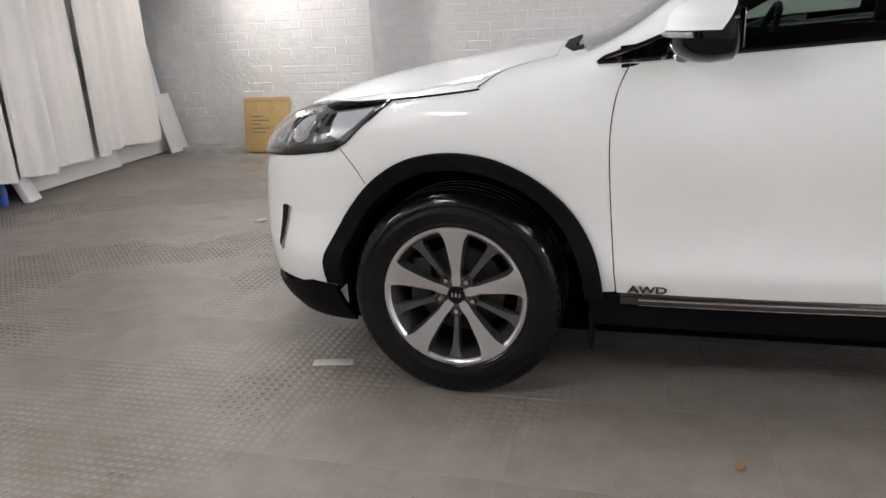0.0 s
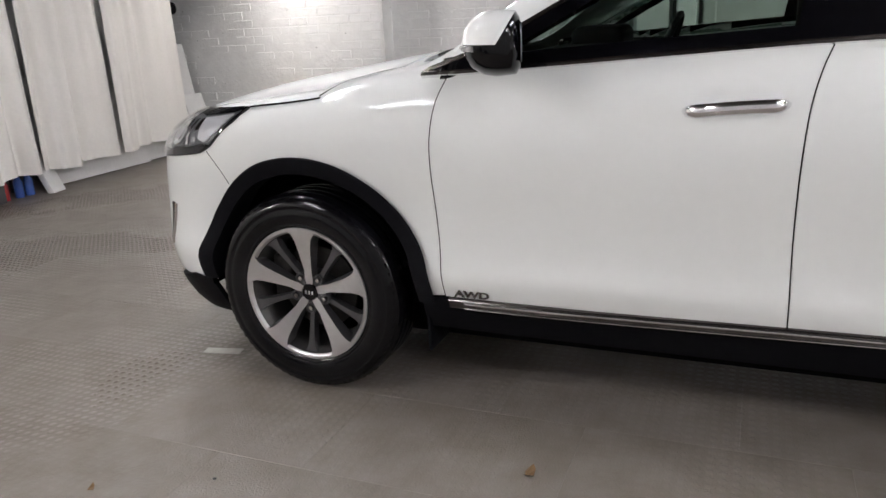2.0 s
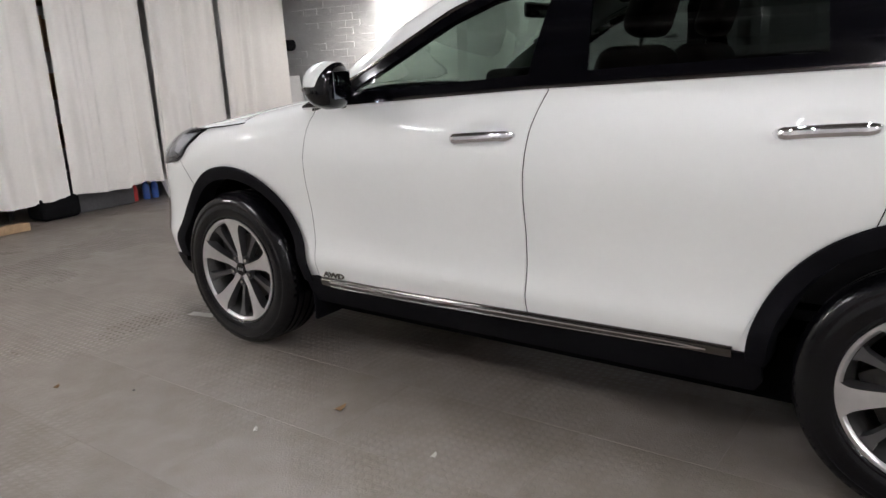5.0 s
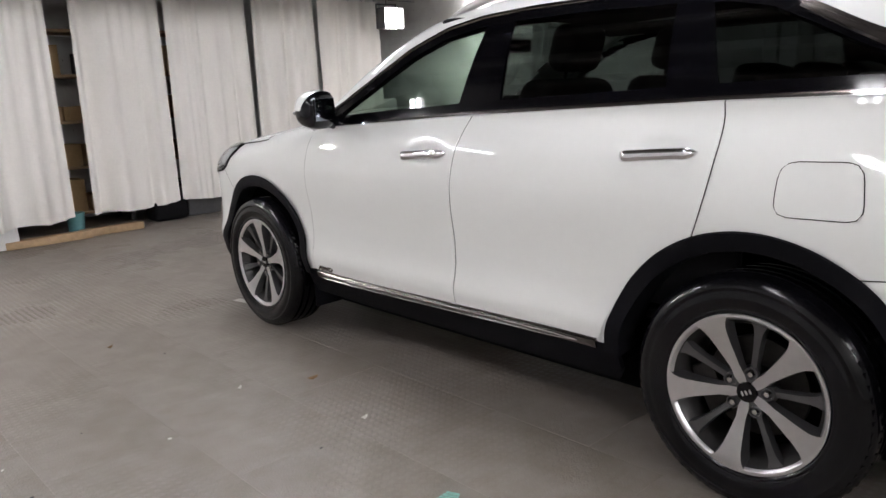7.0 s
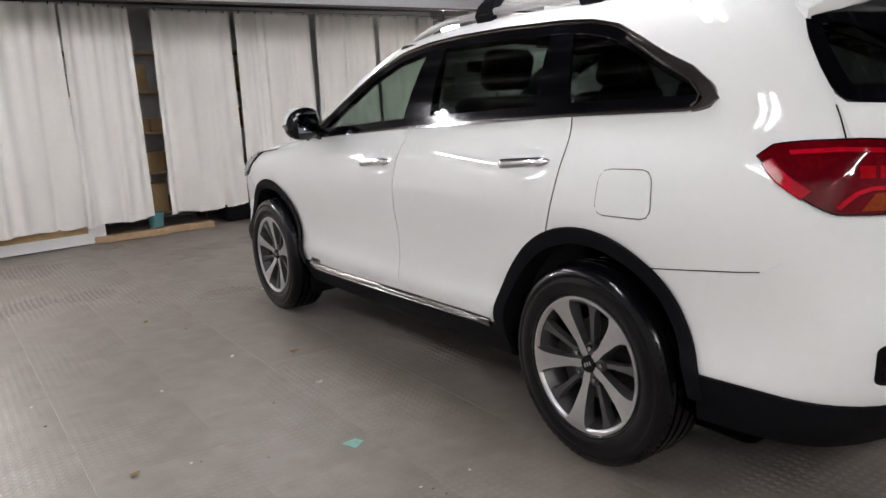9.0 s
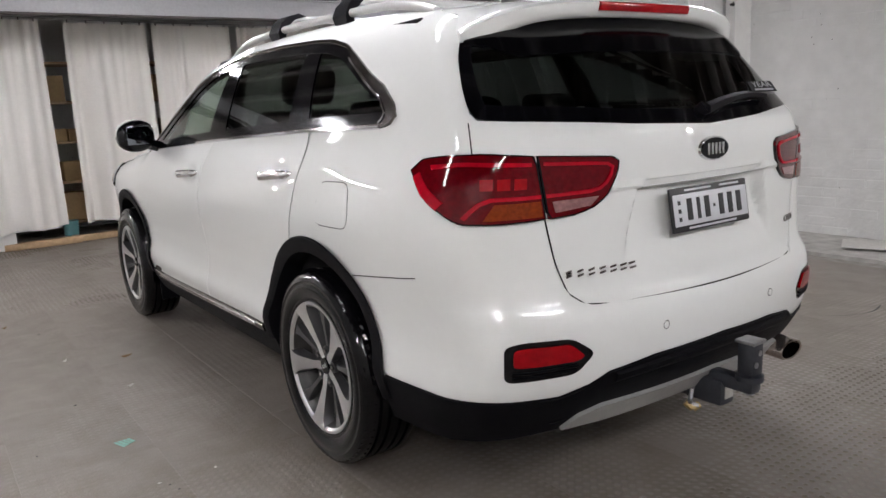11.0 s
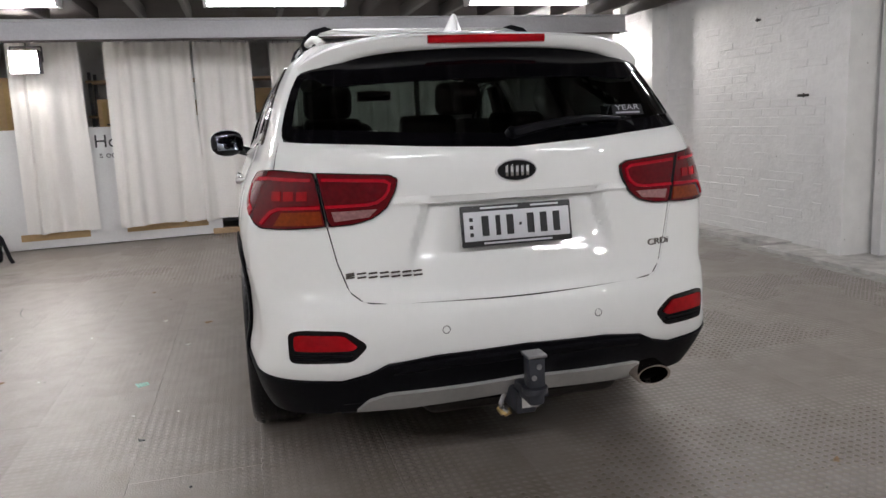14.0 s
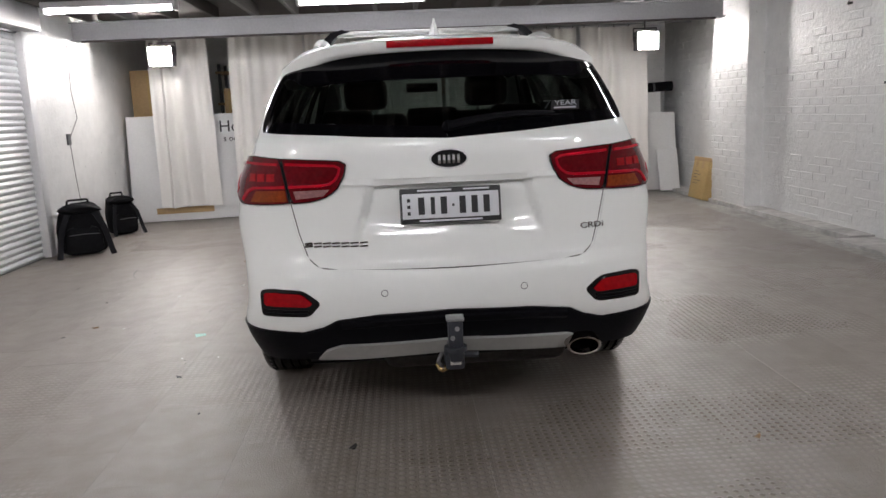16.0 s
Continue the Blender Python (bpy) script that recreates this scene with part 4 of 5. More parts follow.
    def window(name, x0b, x0t, x1b, x1t, material):
        quad = [(x0b, 1.08), (x1b, 1.08), (x1t, 1.60), (x0t, 1.60)]
        base = inset(blunt, .008)
        # keep the part of the outline between two slanted lines
        def clip(poly, p, q, sign):
            out = []
            for i in range(len(poly)):
                a, b = poly[i - 1], poly[i]
                da, db = ((q[0] - p[0]) * (c[1] - p[1]) - (q[1] - p[1]) * (c[0] - p[0]) for c in (a, b))
                if (da * sign > 0) != (db * sign > 0):
                    t = da / (da - db)
                    out.append((a[0] + (b[0] - a[0]) * t, a[1] + (b[1] - a[1]) * t))
                if db * sign > 0:
                    out.append(b)
            return out
        poly = clip(base, quad[0], quad[3], -1)
        poly = clip(poly, quad[1], quad[2], 1)
        patch(name, poly, material, car, 0.0 if material is not GLOSS_BLACK else .0035, 0 if material is not GLOSS_BLACK else .01, .035, right=side)
    window("mirror_sail", .3, .3, .74, .78, GLOSS_BLACK)
    window("front_door_glass", .74, .78, 1.50, 1.585, GLASS_CLEAR)
    window("centre_pillar", 1.50, 1.585, 1.755, 1.70, GLOSS_BLACK)
    window("rear_door_glass", 1.755, 1.70, 2.46, 2.39, GLASS_DARK)
    window("rear_pillar", 2.46, 2.39, 2.665, 2.50, GLOSS_BLACK)
    window("quarter_glass", 2.665, 2.50, 3.4, 3.4, GLASS_DARK)
    # fuel flap
    if not side:
        flap = fillet([(2.842, 1.050), (3.052, 1.056), (3.070, .905), (2.835, .902)], .045, 5)
        patch("fuel_flap", inset(flap, .0025), PAINT, car, .003, .008, .03)
        molding("panel_gap", flap, [(-.0013, .0012), (.0013, .0012)], DARK, car, True)
    # door handles in shallow cups
    for x0, x1, z0, z1 in ((1.250, 1.520, 1.008, 1.024), (2.325, 2.595, 1.046, 1.064)):
        n, pv = 24, []
        line = np.stack([np.linspace(x0, x1, n), np.linspace(z0, z1, n)], 1)
        base = skin(line, 0.0)
        for i in range(n):
            t = i / (n - 1)
            lift = .030 * min(1, (math.sin(math.pi * t) + .0) * 2.2) ** .6
            r = .0195 * (min(1, 9 * t, 9 * (1 - t)) ** .5 * .75 + .25)
            for j in range(10):
                a = 2 * math.pi * j / 10
                p = base[i] + np.array((0, -1, 0)) * (lift + .55 * r * math.cos(a)) + np.array((0, 0, 1)) * r * math.sin(a)
                pv.append(p)
        pf = [(i * 10 + j, i * 10 + (j + 1) % 10, (i + 1) * 10 + (j + 1) % 10, (i + 1) * 10 + j) for i in range(n - 1) for j in range(10)]
        pf += [tuple(range(10)), tuple(range((n - 1) * 10, n * 10))]
        link("door_handle", side_of(np.array(pv), side), pf, CHROME, car, "chrome door handle", angle=60)
    # headlight: dark bowl, bright parts and a clear cover
    lamp = [(-.845, .895), (-.80, .945), (-.70, .975), (-.586, .995), (-.40, 1.000), (-.222, 1.010), (-.312, .940), (-.37, .884), (-.42, .856), (-.55, .835), (-.72, .812), (-.85, .805)]
    head = patch("headlight", lamp, BOWL, car, .002, .01, .03, right=side, label="clear headlight with a dark inner bowl")
    for cu, cz, cr in ((-.665, .903, .046), (-.545, .920, .046)):
        disc = [(cu + cr * math.cos(q), cz + cr * .95 * math.sin(q)) for q in np.linspace(0, 2 * math.pi, 21)[:-1]]
        patch("reflector_cup", disc, SILVER, head, .004, .004, .02, right=side)
        patch("projector_lens", [(cu + (x - cu) * .62, cz + (z - cz) * .62) for x, z in disc], LENS_CLEAR, head, .009, .006, .015, right=side)
        molding("cup_rim", disc, flat_bar(.006, .008), CHROME, head, True, side)
    for i, (u0, z0, w, h) in enumerate(((-.785, .862, .030, .060), (-.735, .950, .060, .010), (-.605, .868, .016, .085), (-.600, .966, .060, .009), (-.485, .880, .012, .088), (-.455, .892, .018, .020), (-.452, .930, .022, .040))):
        patch("reflector_facet", [(u0, z0), (u0 + w, z0 + .004), (u0 + w, z0 + h), (u0, z0 + h - .004)], (CHROME, LENS_CLEAR)[i % 2], head, .006, .004, .03, right=side)
    patch("side_reflector", [(-.428, .972), (-.280, .990), (-.338, .935), (-.395, .895), (-.422, .905)], LAMP_SIDE, head, .006, .006, .025, right=side, label="pale grey side reflector")
    patch("upper_mask", [(-.57, .986), (-.46, .978), (-.40, .985), (-.285, .996), (-.222, 1.010), (-.40, 1.002), (-.57, .996)], GLOSS_BLACK, head, .008, .006, .025, right=side)
    patch("lower_mask", [(-.60, .846), (-.55, .870), (-.47, .876), (-.40, .890), (-.37, .884), (-.42, .856), (-.55, .835)], GLOSS_BLACK, head, .007, .005, .025, right=side)
    molding("lower_edge", [(-.84, .815), (-.70, .828), (-.55, .848), (-.43, .868)], flat_bar(.022, .012), GLOSS_BLACK, head, right=side)
    molding("light_guide", [(-.80, .862), (-.66, .858), (-.60, .862)], flat_bar(.012, .012), LENS_CLEAR, head, right=side)
    patch("cover", inset(lamp, .004), LAMP_GLASS, head, .014, .010, .04, right=side, label="clear plastic lens")
    molding("headlight_edge", lamp, flat_bar(.006, .008), GLOSS_BLACK, head, True, side)
    # nose: lower black lip and the side slot
    patch("front_lip", [(-.50, .20), (-.475, .36), (-.55, .372), (-.66, .335), (-.78, .300), (-.95, .30), (nose(0), .32), (nose(0), .20)], CLAD, car, .008, .02, .05, right=side)
    slot = patch("bumper_slot", fillet([(-.645, .642), (-.612, .640), (-.650, .47), (-.668, .485)], .012), GLOSS_BLACK, car, .003, .01, .02, right=side)
    molding("slot_trim", [(-.607, .64), (-.648, .47)], flat_bar(.008, .008), CHROME, slot, right=side)
    # rear lamps
    outer = [(3.402, 1.102), (3.445, 1.134), (3.52, 1.144), (3.60, 1.148), (3.698, 1.139), (3.719, .966), (3.62, .962), (3.535, .964), (3.49, .998)]
    inner = [(3.704, 1.139), (3.80, 1.131), (3.893, 1.124), (3.912, 1.110), (3.902, 1.072), (3.874, 1.022), (3.83, .986), (3.79, .972), (3.726, .966)]
    tl = patch("tail_light", outer, LENS_RED, car, .012, .02, .025, right=side, label="dark red tail light with an amber lower section")
    tg = patch("gate_light", inner, LENS_RED, car, .012, .02, .025, right=side, label="dark red tail light with a clear reversing section")
    for host, o in ((tl, outer), (tg, inner)):
        molding("lamp_edge", o, flat_bar(.005, .013), GLOSS_BLACK, host, True, side)
    molding("light_band", [(3.475, 1.112), (3.56, 1.122), (3.69, 1.118)], flat_bar(.014, .0165), LENS_BRIGHT, tl, right=side)
    molding("light_band", [(3.545, .978), (3.575, 1.015), (3.60, 1.028), (3.708, 1.030)], flat_bar(.014, .0165), LENS_BRIGHT, tl, right=side)
    molding("light_band", [(3.425, 1.09), (3.45, 1.05), (3.495, 1.01)], flat_bar(.035, .0150), LENS_BRIGHT, tl, right=side)
    for i in range(3):
        patch("light_cell", [(3.583 + i * .034, 1.052), (3.585 + i * .034, 1.082), (3.611 + i * .034, 1.083), (3.609 + i * .034, 1.053)], LENS_DULL, tl, .0145, .003, .03, right=side)
    patch("indicator", [(3.585, .972), (3.61, 1.016), (3.708, 1.018), (3.712, .974)], LENS_AMBER, tl, .0145, .003, .03, right=side, label="amber indicator")
    molding("light_band", [(3.716, 1.118), (3.80, 1.112), (3.885, 1.106), (3.888, 1.085), (3.86, 1.045), (3.83, 1.033), (3.72, 1.030)], flat_bar(.013, .0165), LENS_BRIGHT, tg, right=side)
    patch("reversing_lens", [(3.742, .982), (3.735, 1.014), (3.845, 1.018), (3.825, .993)], LENS_PINK, tg, .0145, .003, .03, right=side, label="clear reversing lens")
    # bumper reflectors
    fog = patch("reflector_housing", fillet([(3.612, .520), (3.614, .625), (3.655, .636), (3.755, .630), (3.805, .580), (3.765, .522)], .02), GLOSS_BLACK, car, .004, .012, .025, right=side)
    patch("red_reflector", fillet([(3.630, .566), (3.632, .616), (3.66, .620), (3.748, .616), (3.780, .578), (3.765, .566)], .012), LENS_DULL, fog, .010, .008, .025, right=side, label="red rear reflector")
    for i in range(2):
        molding("grille_bar", [(3.628, .535 + .014 * i), (3.765, .537 + .014 * i)], flat_bar(.006, .010), CLAD, fog, right=side)

# tailgate, rear bumper and hood
gate = patch("tailgate", [p for p in GATE[:9]] + [(3.60, 1.238), (3.76, 1.226), (4.0, 1.209), (tail(0), 1.195)], PAINT, car, .003, .010, .012, middle=True)
molding("panel_gap", GATE[:6], [(-.0035, .0012), (.0035, .0012)], DARK, car, middle=True)
patch("rear_bumper", inset(BUMPER[:1] + BUMPER[1:6] + [(tail(0) + .003, .548), (tail(0) + .003, .704)] + BUMPER[8:], .003), PAINT, car, .003, .010, .025, middle=True)
molding("gate_ledge", [(3.885, 1.033), (4.02, 1.037), (tail(0), 1.040)], [(-.010, -.01), (-.009, .010), (.0, .012), (.018, .003)], PAINT, gate, middle=True, label="white ledge above the number plate")
hood = [(.09, -.795), (.165, -.71), (.235, -.648), (.31, -.61), (.30, -.3), (.29, 0), (.30, .3), (.31, .61), (.235, .648), (.165, .71), (.09, .795), (-.2, .77), (-.45, .68), (-.62, .52), (-.72, .3), (-.75, 0), (-.72, -.3), (-.62, -.52), (-.45, -.68), (-.2, -.77)]
patch("hood", hood, PAINT, car, .004, .010, .035, top=True)
for s in (-1, 1):
    molding("panel_gap", [(.088, s * .829), (.105, s * .818), (.13, s * .787), (.17, s * .724), (.24, s * .66), (.32, s * .62)], [(-.003, .0045), (.003, .0045)], DARK, car, top=True)
# rear black skirt, silver skid plate
patch("rear_skirt", [(3.232, .30), (3.255, .460), (3.45, .460), (3.60, .458), (3.735, .450), (3.80, .476), (3.845, .510), (4.0, .533), (tail(0), .546), (tail(0), .34), (3.95, .335), (3.70, .318), (3.56, .31), (3.42, .305)],
      CLAD, car, .011, .03, .035, middle=True, label="matt black lower bumper")
patch("skid_plate", [(3.765, .332), (3.80, .378), (3.85, .402), (4.05, .414), (tail(0), .430), (tail(0), .372), (4.05, .352), (3.90, .338)], SILVER, car, .024, .025, .035, middle=True, label="satin silver skid plate")
molding("skirt_step", [(3.86, .492), (4.05, .508), (tail(0), .515)], [(-.02, .010), (-.006, .020), (.010, .020), (.016, .010)], CLAD, car, middle=True)
for s in (-.2685, .2685):
    v = skin([(tail(-abs(s)), .619)], .0045)[0]
    bm = bmesh.new()
    bmesh.ops.create_cone(bm, cap_ends=True, segments=20, radius1=.011, radius2=.010, depth=.004, matrix=Matrix.Translation((v[0], math.copysign(v[1], s), v[2])) @ pose(0, 0, 0, 0, 90, 0))
    sens = part("parking_sensor", bm, PAINT, car)
    bm = bmesh.new()
    bmesh.ops.create_circle(bm, segments=20, radius=.0115, matrix=Matrix.Translation((v[0] + .0012, math.copysign(v[1], s), v[2])) @ pose(0, 0, 0, 0, 90, 0))
    o = bmesh.ops.extrude_edge_only(bm, edges=bm.edges[:])
    c = Vector((v[0] + .0012, math.copysign(v[1], s), v[2]))
    for q in [g for g in o["geom"] if isinstance(g, bmesh.types.BMVert)]:
        q.co = c + (q.co - c) * 1.18
    part("sensor_ring", bm, DARK, sens)

# rear window with its black border, spoiler, brake light
patch("rear_glass", BACK_GLASS, GLASS_DARK, car, .001, 0, .03, middle=True)
molding("glass_border", [(tail(0), 1.212), (4.0, 1.226), (3.76, 1.244), (3.65, 1.252), (3.60, 1.258), (3.587, 1.28), (3.576, 1.34), (3.570, 1.42), (3.58, 1.46)],
        [(-.026, .002), (-.024, .0045), (.018, .0045), (.019, .001)], GLOSS_BLACK, car, middle=True)
patch("glass_top_band", [(tail(0), 1.425), (4.0, 1.424), (3.85, 1.419), (3.76, 1.412), (3.71, 1.425), (3.66, 1.447), (3.57, 1.452), (3.60, 1.500), (3.68, 1.520), (3.85, 1.536), (tail(0), 1.545)], GLOSS_BLACK, car, .0065, .006, .03, middle=True, label="gloss black band above the rear window")


def on_tail(y, z, off=0.0):
    """A place on the tail straight behind (y, z)."""
    return cast(np.array([(3.1, y, z)]), np.array([(1., 0, 0)]), off)[0]


def spoiler():
    """The white lip over the rear window, drooping into the pillars."""
    n = 48
    v = []
    for i in range(n + 1):
        s = -1 + 2 * i / n
        a = abs(s)
        y = s * .665
        back = 3.545 - .055 * a ** 2 - .09 * a ** 6          # trailing edge
        zt = 1.592 - .018 * a ** 2 - .07 * a ** 6
        drop = .052 + .012 * a ** 2 + .03 * a ** 8           # height of the rear face
        front = 3.18
        zf = float(skin_top([(front, min(.55, abs(y)) * -1)], .004)[0][2]) - .0
        prof = [(front, zf - .004), (front + .12, zf - .002 - .03 * a ** 8), (back - .035, zt), (back - .010, zt - .004), (back, zt - .014), (back - .008, zt - drop * .75), (back - .022, zt - drop), (back - .12, zt - drop + .002), (back - .2, zt - drop + .02)]
        wide = (.56, .585, .64, .65, .655, .65, .64, .60, .56)
        v += [(px_, s * w_, pz) for (px_, pz), w_ in zip(prof, wide)]
    k = 9
    f = [(i * k + j, i * k + j + 1, (i + 1) * k + j + 1, (i + 1) * k + j) for i in range(n) for j in range(k - 1)]
    f += [tuple(range(k)), tuple(n * k + j for j in reversed(range(k)))]
    return link("spoiler", v, f, PAINT, car, "white roof spoiler", angle=50)


spo = spoiler()
v, f = [], []
for i in range(25):
    y = -.215 + .43 * i / 24
    x = 3.549 - .12 * y * y
    v += [(x - .01, y, 1.580), (x, y, 1.580), (x + .003, y, 1.567), (x - .003, y, 1.553), (x - .012, y, 1.553)]
f = [(i * 5 + j, i * 5 + j + 1, i * 5 + j + 6, i * 5 + j + 5) for i in range(24) for j in range(4)] + [tuple(range(5)), tuple(range(120, 125))]
link("high_brake_light", v, f, LENS_DULL, spo, "red high brake light", angle=60)
# shark fin
v, f = [], []
for i, (x, w, z) in enumerate(((2.92, .004, 1.65), (3.00, .022, 1.668), (3.07, .028, 1.695), (3.12, .022, 1.710), (3.145, .016, 1.70), (3.17, .032, 1.63))):
    v += [(x, -w * 1.5 - .008, 1.605), (x, -w * .7, (1.605 + z) / 2), (x, -.004, z), (x, .004, z), (x, w * .7, (1.605 + z) / 2), (x, w * 1.5 + .008, 1.605)]
f = [(i * 6 + j, i * 6 + j + 1, i * 6 + j + 7, i * 6 + j + 6) for i in range(5) for j in range(5)] + [tuple(range(6)), tuple(range(30, 36))]
link("antenna_fin", v, f, PAINT, car, "white shark-fin antenna")
# rear wiper
wip = part("rear_wiper", tube(bmesh.new(), [(3.745, .0, 1.228), (3.765, .01, 1.245)], .022, 14), CLAD, car, "black rear wiper")
v, f = [], []
for i in range(15):
    t = i / 14
    y, w = .005 + .42 * t, .020 - .011 * t
    z = 1.238 + .046 * math.sin(t * 1.9) - .012 * t
    x = float(on_tail(y, z)[0]) + .022
    v += [(x, y, z - w), (x + .018, y, z - w * .5), (x + .018, y, z + w * .5), (x, y, z + w)]
f = [(i * 4 + j, i * 4 + (j + 1) % 4, i * 4 + 4 + (j + 1) % 4, i * 4 + 4 + j) for i in range(14) for j in range(4)] + [(0, 1, 2, 3), (56, 57, 58, 59)]
link("wiper_arm", v, f, CLAD, wip)
# front wipers at the foot of the windscreen
fw = part("front_wiper", tube(bmesh.new(), [tuple(skin_top([(x, y)], .004)[0]) for x, y in ((.365, -.44), (.345, -.30), (.33, -.1), (.33, .1))], .005, 8), CLAD, car, "black windscreen wiper")
patch("windscreen", WIND_GLASS, GLASS_CLEAR, car, .001, 0, .05, top=True)
patch("scuttle_panel", [(.36, -.57), (.315, -.40), (.295, 0), (.315, .40), (.36, .57), (.405, .57), (.38, .4), (.365, 0), (.38, -.4), (.405, -.57)], CLAD, car, .001, .006, .05, top=True)

# number plate: frame, plate, bars in place of the characters
pm = pose(3.793, .0, .942, 0, -9, 0) @ pose(0, 0, 0, 90, 0, 90)
plate = sub("number_plate", "white number plate in a black frame", car)
plate.matrix_basis = pm
part("plate_frame", box(bmesh.new(), (.388, .136, .010), (0, 0, 0), .006), INK, plate, "black plastic plate frame")
part("plate_sheet", box(bmesh.new(), (.370, .096, .003), (0, -.001, .0062), .003), PLATE_WHITE, plate)
for x, w in ((-.112, .024), (-.068, .016), (-.026, .024), (.046, .024), (.092, .024), (.138, .024)):
    part("character_bar", box(bmesh.new(), (w, .066, .0015), (x, -.001, .0085)), INK, plate)
part("character_dot", box(bmesh.new(), (.009, .009, .0015), (.010, -.001, .0085)), INK, plate)
for y in (.022, -.003, -.028):
    part("small_bar", box(bmesh.new(), (.012, .013, .0015), (-.160, y, .0085)), INK, plate)
for y, x, w in ((.058, -.06, .13), (.058, .10, .10), (-.058, 0.0, .24)):
    part("slogan_bar", box(bmesh.new(), (w, .006, .001), (x, y, .0056)), PLATE_WHITE, plate)
# oval badge, plain lettering bars
bm = bmesh.new()
bmesh.ops.create_cone(bm, cap_ends=True, segments=48, radius1=.074, radius2=.070, depth=.008, matrix=pose(3.802, 0, 1.119, 0, 88, 0) @ Matrix.Diagonal((.52, 1, 1, 1)))
badge = part("badge", bm, CHROME, car, "chrome-rimmed black oval badge")
bm = bmesh.new()
bmesh.ops.create_cone(bm, cap_ends=True, segments=48, radius1=.067, radius2=.065, depth=.004, matrix=pose(3.8075, 0, 1.119, 0, 88, 0) @ Matrix.Diagonal((.49, 1, 1, 1)))
part("badge_field", bm, GLOSS_BLACK, badge)
for y, w, k in ((-.036, .010, 0), (-.018, .010, 0), (.0, .010, 0), (.018, .010, 0), (.036, .010, 0)):
    part("badge_bar", box(bmesh.new(), (.003, w, .036), (0, 0, 0), .001, turn=Matrix.Identity(4)), CHROME, badge).matrix_basis = pose(3.8105, y, 1.119, k, 0, 0)


def rear_bar(y, z, w, h, name, parent):
    p = on_tail(y, z, .0095)
    ob = part(name, box(bmesh.new(), (.004, w, h), (0, 0, 0), .001), DARK_CHROME, parent)
    ob.matrix_basis = pose(p[0], y, z, 0, 0, math.degrees(-.5 * y))
    return ob


name_plate = rear_bar(-.556, .803, .030, .006, "name_badge", car)
tagged(name_plate, "dark chrome letter shapes of a model badge")
for i in range(7):
    y0 = -.556 + i * .036
    for dz in (-.0065, .0065):
        rear_bar(y0, .803 + dz, .031, .006, "letter_bar", car)
p = on_tail(.565, .826, .0065)
writing("engine_badge", "CRDi", .036, pose(p[0], .565, .826, 90, 0, 90 + 17) @ Matrix.Diagonal((1.3, .9, 1, 1)), DARK_CHROME, car, "dark chrome letters")
p = skin([(.60, .425)], .0065)[0]
writing("drive_badge", "AWD", .034, pose(.627, p[1], .418, 90, 0, 0) @ Matrix.Diagonal((1.42, .9, 1, 1)), STRIP, car, "dark chrome letters", bold=.0012)
# warranty sticker on the rear glass
p = on_tail(.457, 1.300, .020)
sm = pose(p[0], .457, 1.300, 90 - 43, 0, 90 - 12)
stick = part("warranty_sticker", box(bmesh.new(), (.150, .050, .0008), (0, 0, 0)), INK, car, "small black and white sticker")
stick.matrix_basis = sm
writing("sticker_text", "7", .065, pose(-.050, 0, .001), PLATE_WHITE, stick, depth=.0004)
writing("sticker_text", "YEAR", .036, pose(.022, .009, .001), PLATE_WHITE, stick, depth=.0004)
part("sticker_line", box(bmesh.new(), (.085, .008, .0006), (.02, -.014, .001)), PLATE_WHITE, stick)

# roof rails and cross bars
for s in (-1, 1):
    xs = np.linspace(1.25, 3.12, 26)
    pts = []
    for i, x in enumerate(xs):
        t = i / 25
        base = skin_top([(x, -.535)], 0)[0]
        pts.append((x, s * .535, float(base[2]) + .036 * min(1, 7 * t, 7 * (1 - t)) ** .6 - .004))
    rv = [(q[0], q[1] + .017 * math.cos(b), q[2] + .016 * math.sin(b)) for q in pts for b in np.linspace(0, 2 * math.pi, 11)[:-1]]
    rf = [(i * 10 + j, i * 10 + (j + 1) % 10, i * 10 + 10 + (j + 1) % 10, i * 10 + 10 + j) for i in range(25) for j in range(10)] + [tuple(range(10)), tuple(range(250, 260))]
    link("roof_rail", rv, rf, SILVER, car, "satin silver roof rail", angle=60)
for x in (1.86, 2.50):
    rack = sub("cross_bar", "silver aluminium roof bar on black clamps", car)
    part("bar", box(bmesh.new(), (.075, 1.0, .026), (x, 0, 1.716), .012, 4), SILVER, rack)
    for s in (-1, 1):
        v = []
        for y, z, w in ((.560, 1.622, .050), (.567, 1.650, .056), (.550, 1.690, .053), (.515, 1.722, .048), (.455, 1.738, .044)):
            v += [(x - w, s * y, z), (x + w, s * y, z), (x + w * .9, s * (y - .04), z - .012), (x - w * .9, s * (y - .04), z - .012)]
        f = [(i * 4 + j, i * 4 + (j + 1) % 4, i * 4 + 4 + (j + 1) % 4, i * 4 + 4 + j) for i in range(4) for j in range(4)] + [(0, 1, 2, 3), (16, 17, 18, 19)]
        link("clamp", v, f, CLAD, rack, "black plastic clamp")


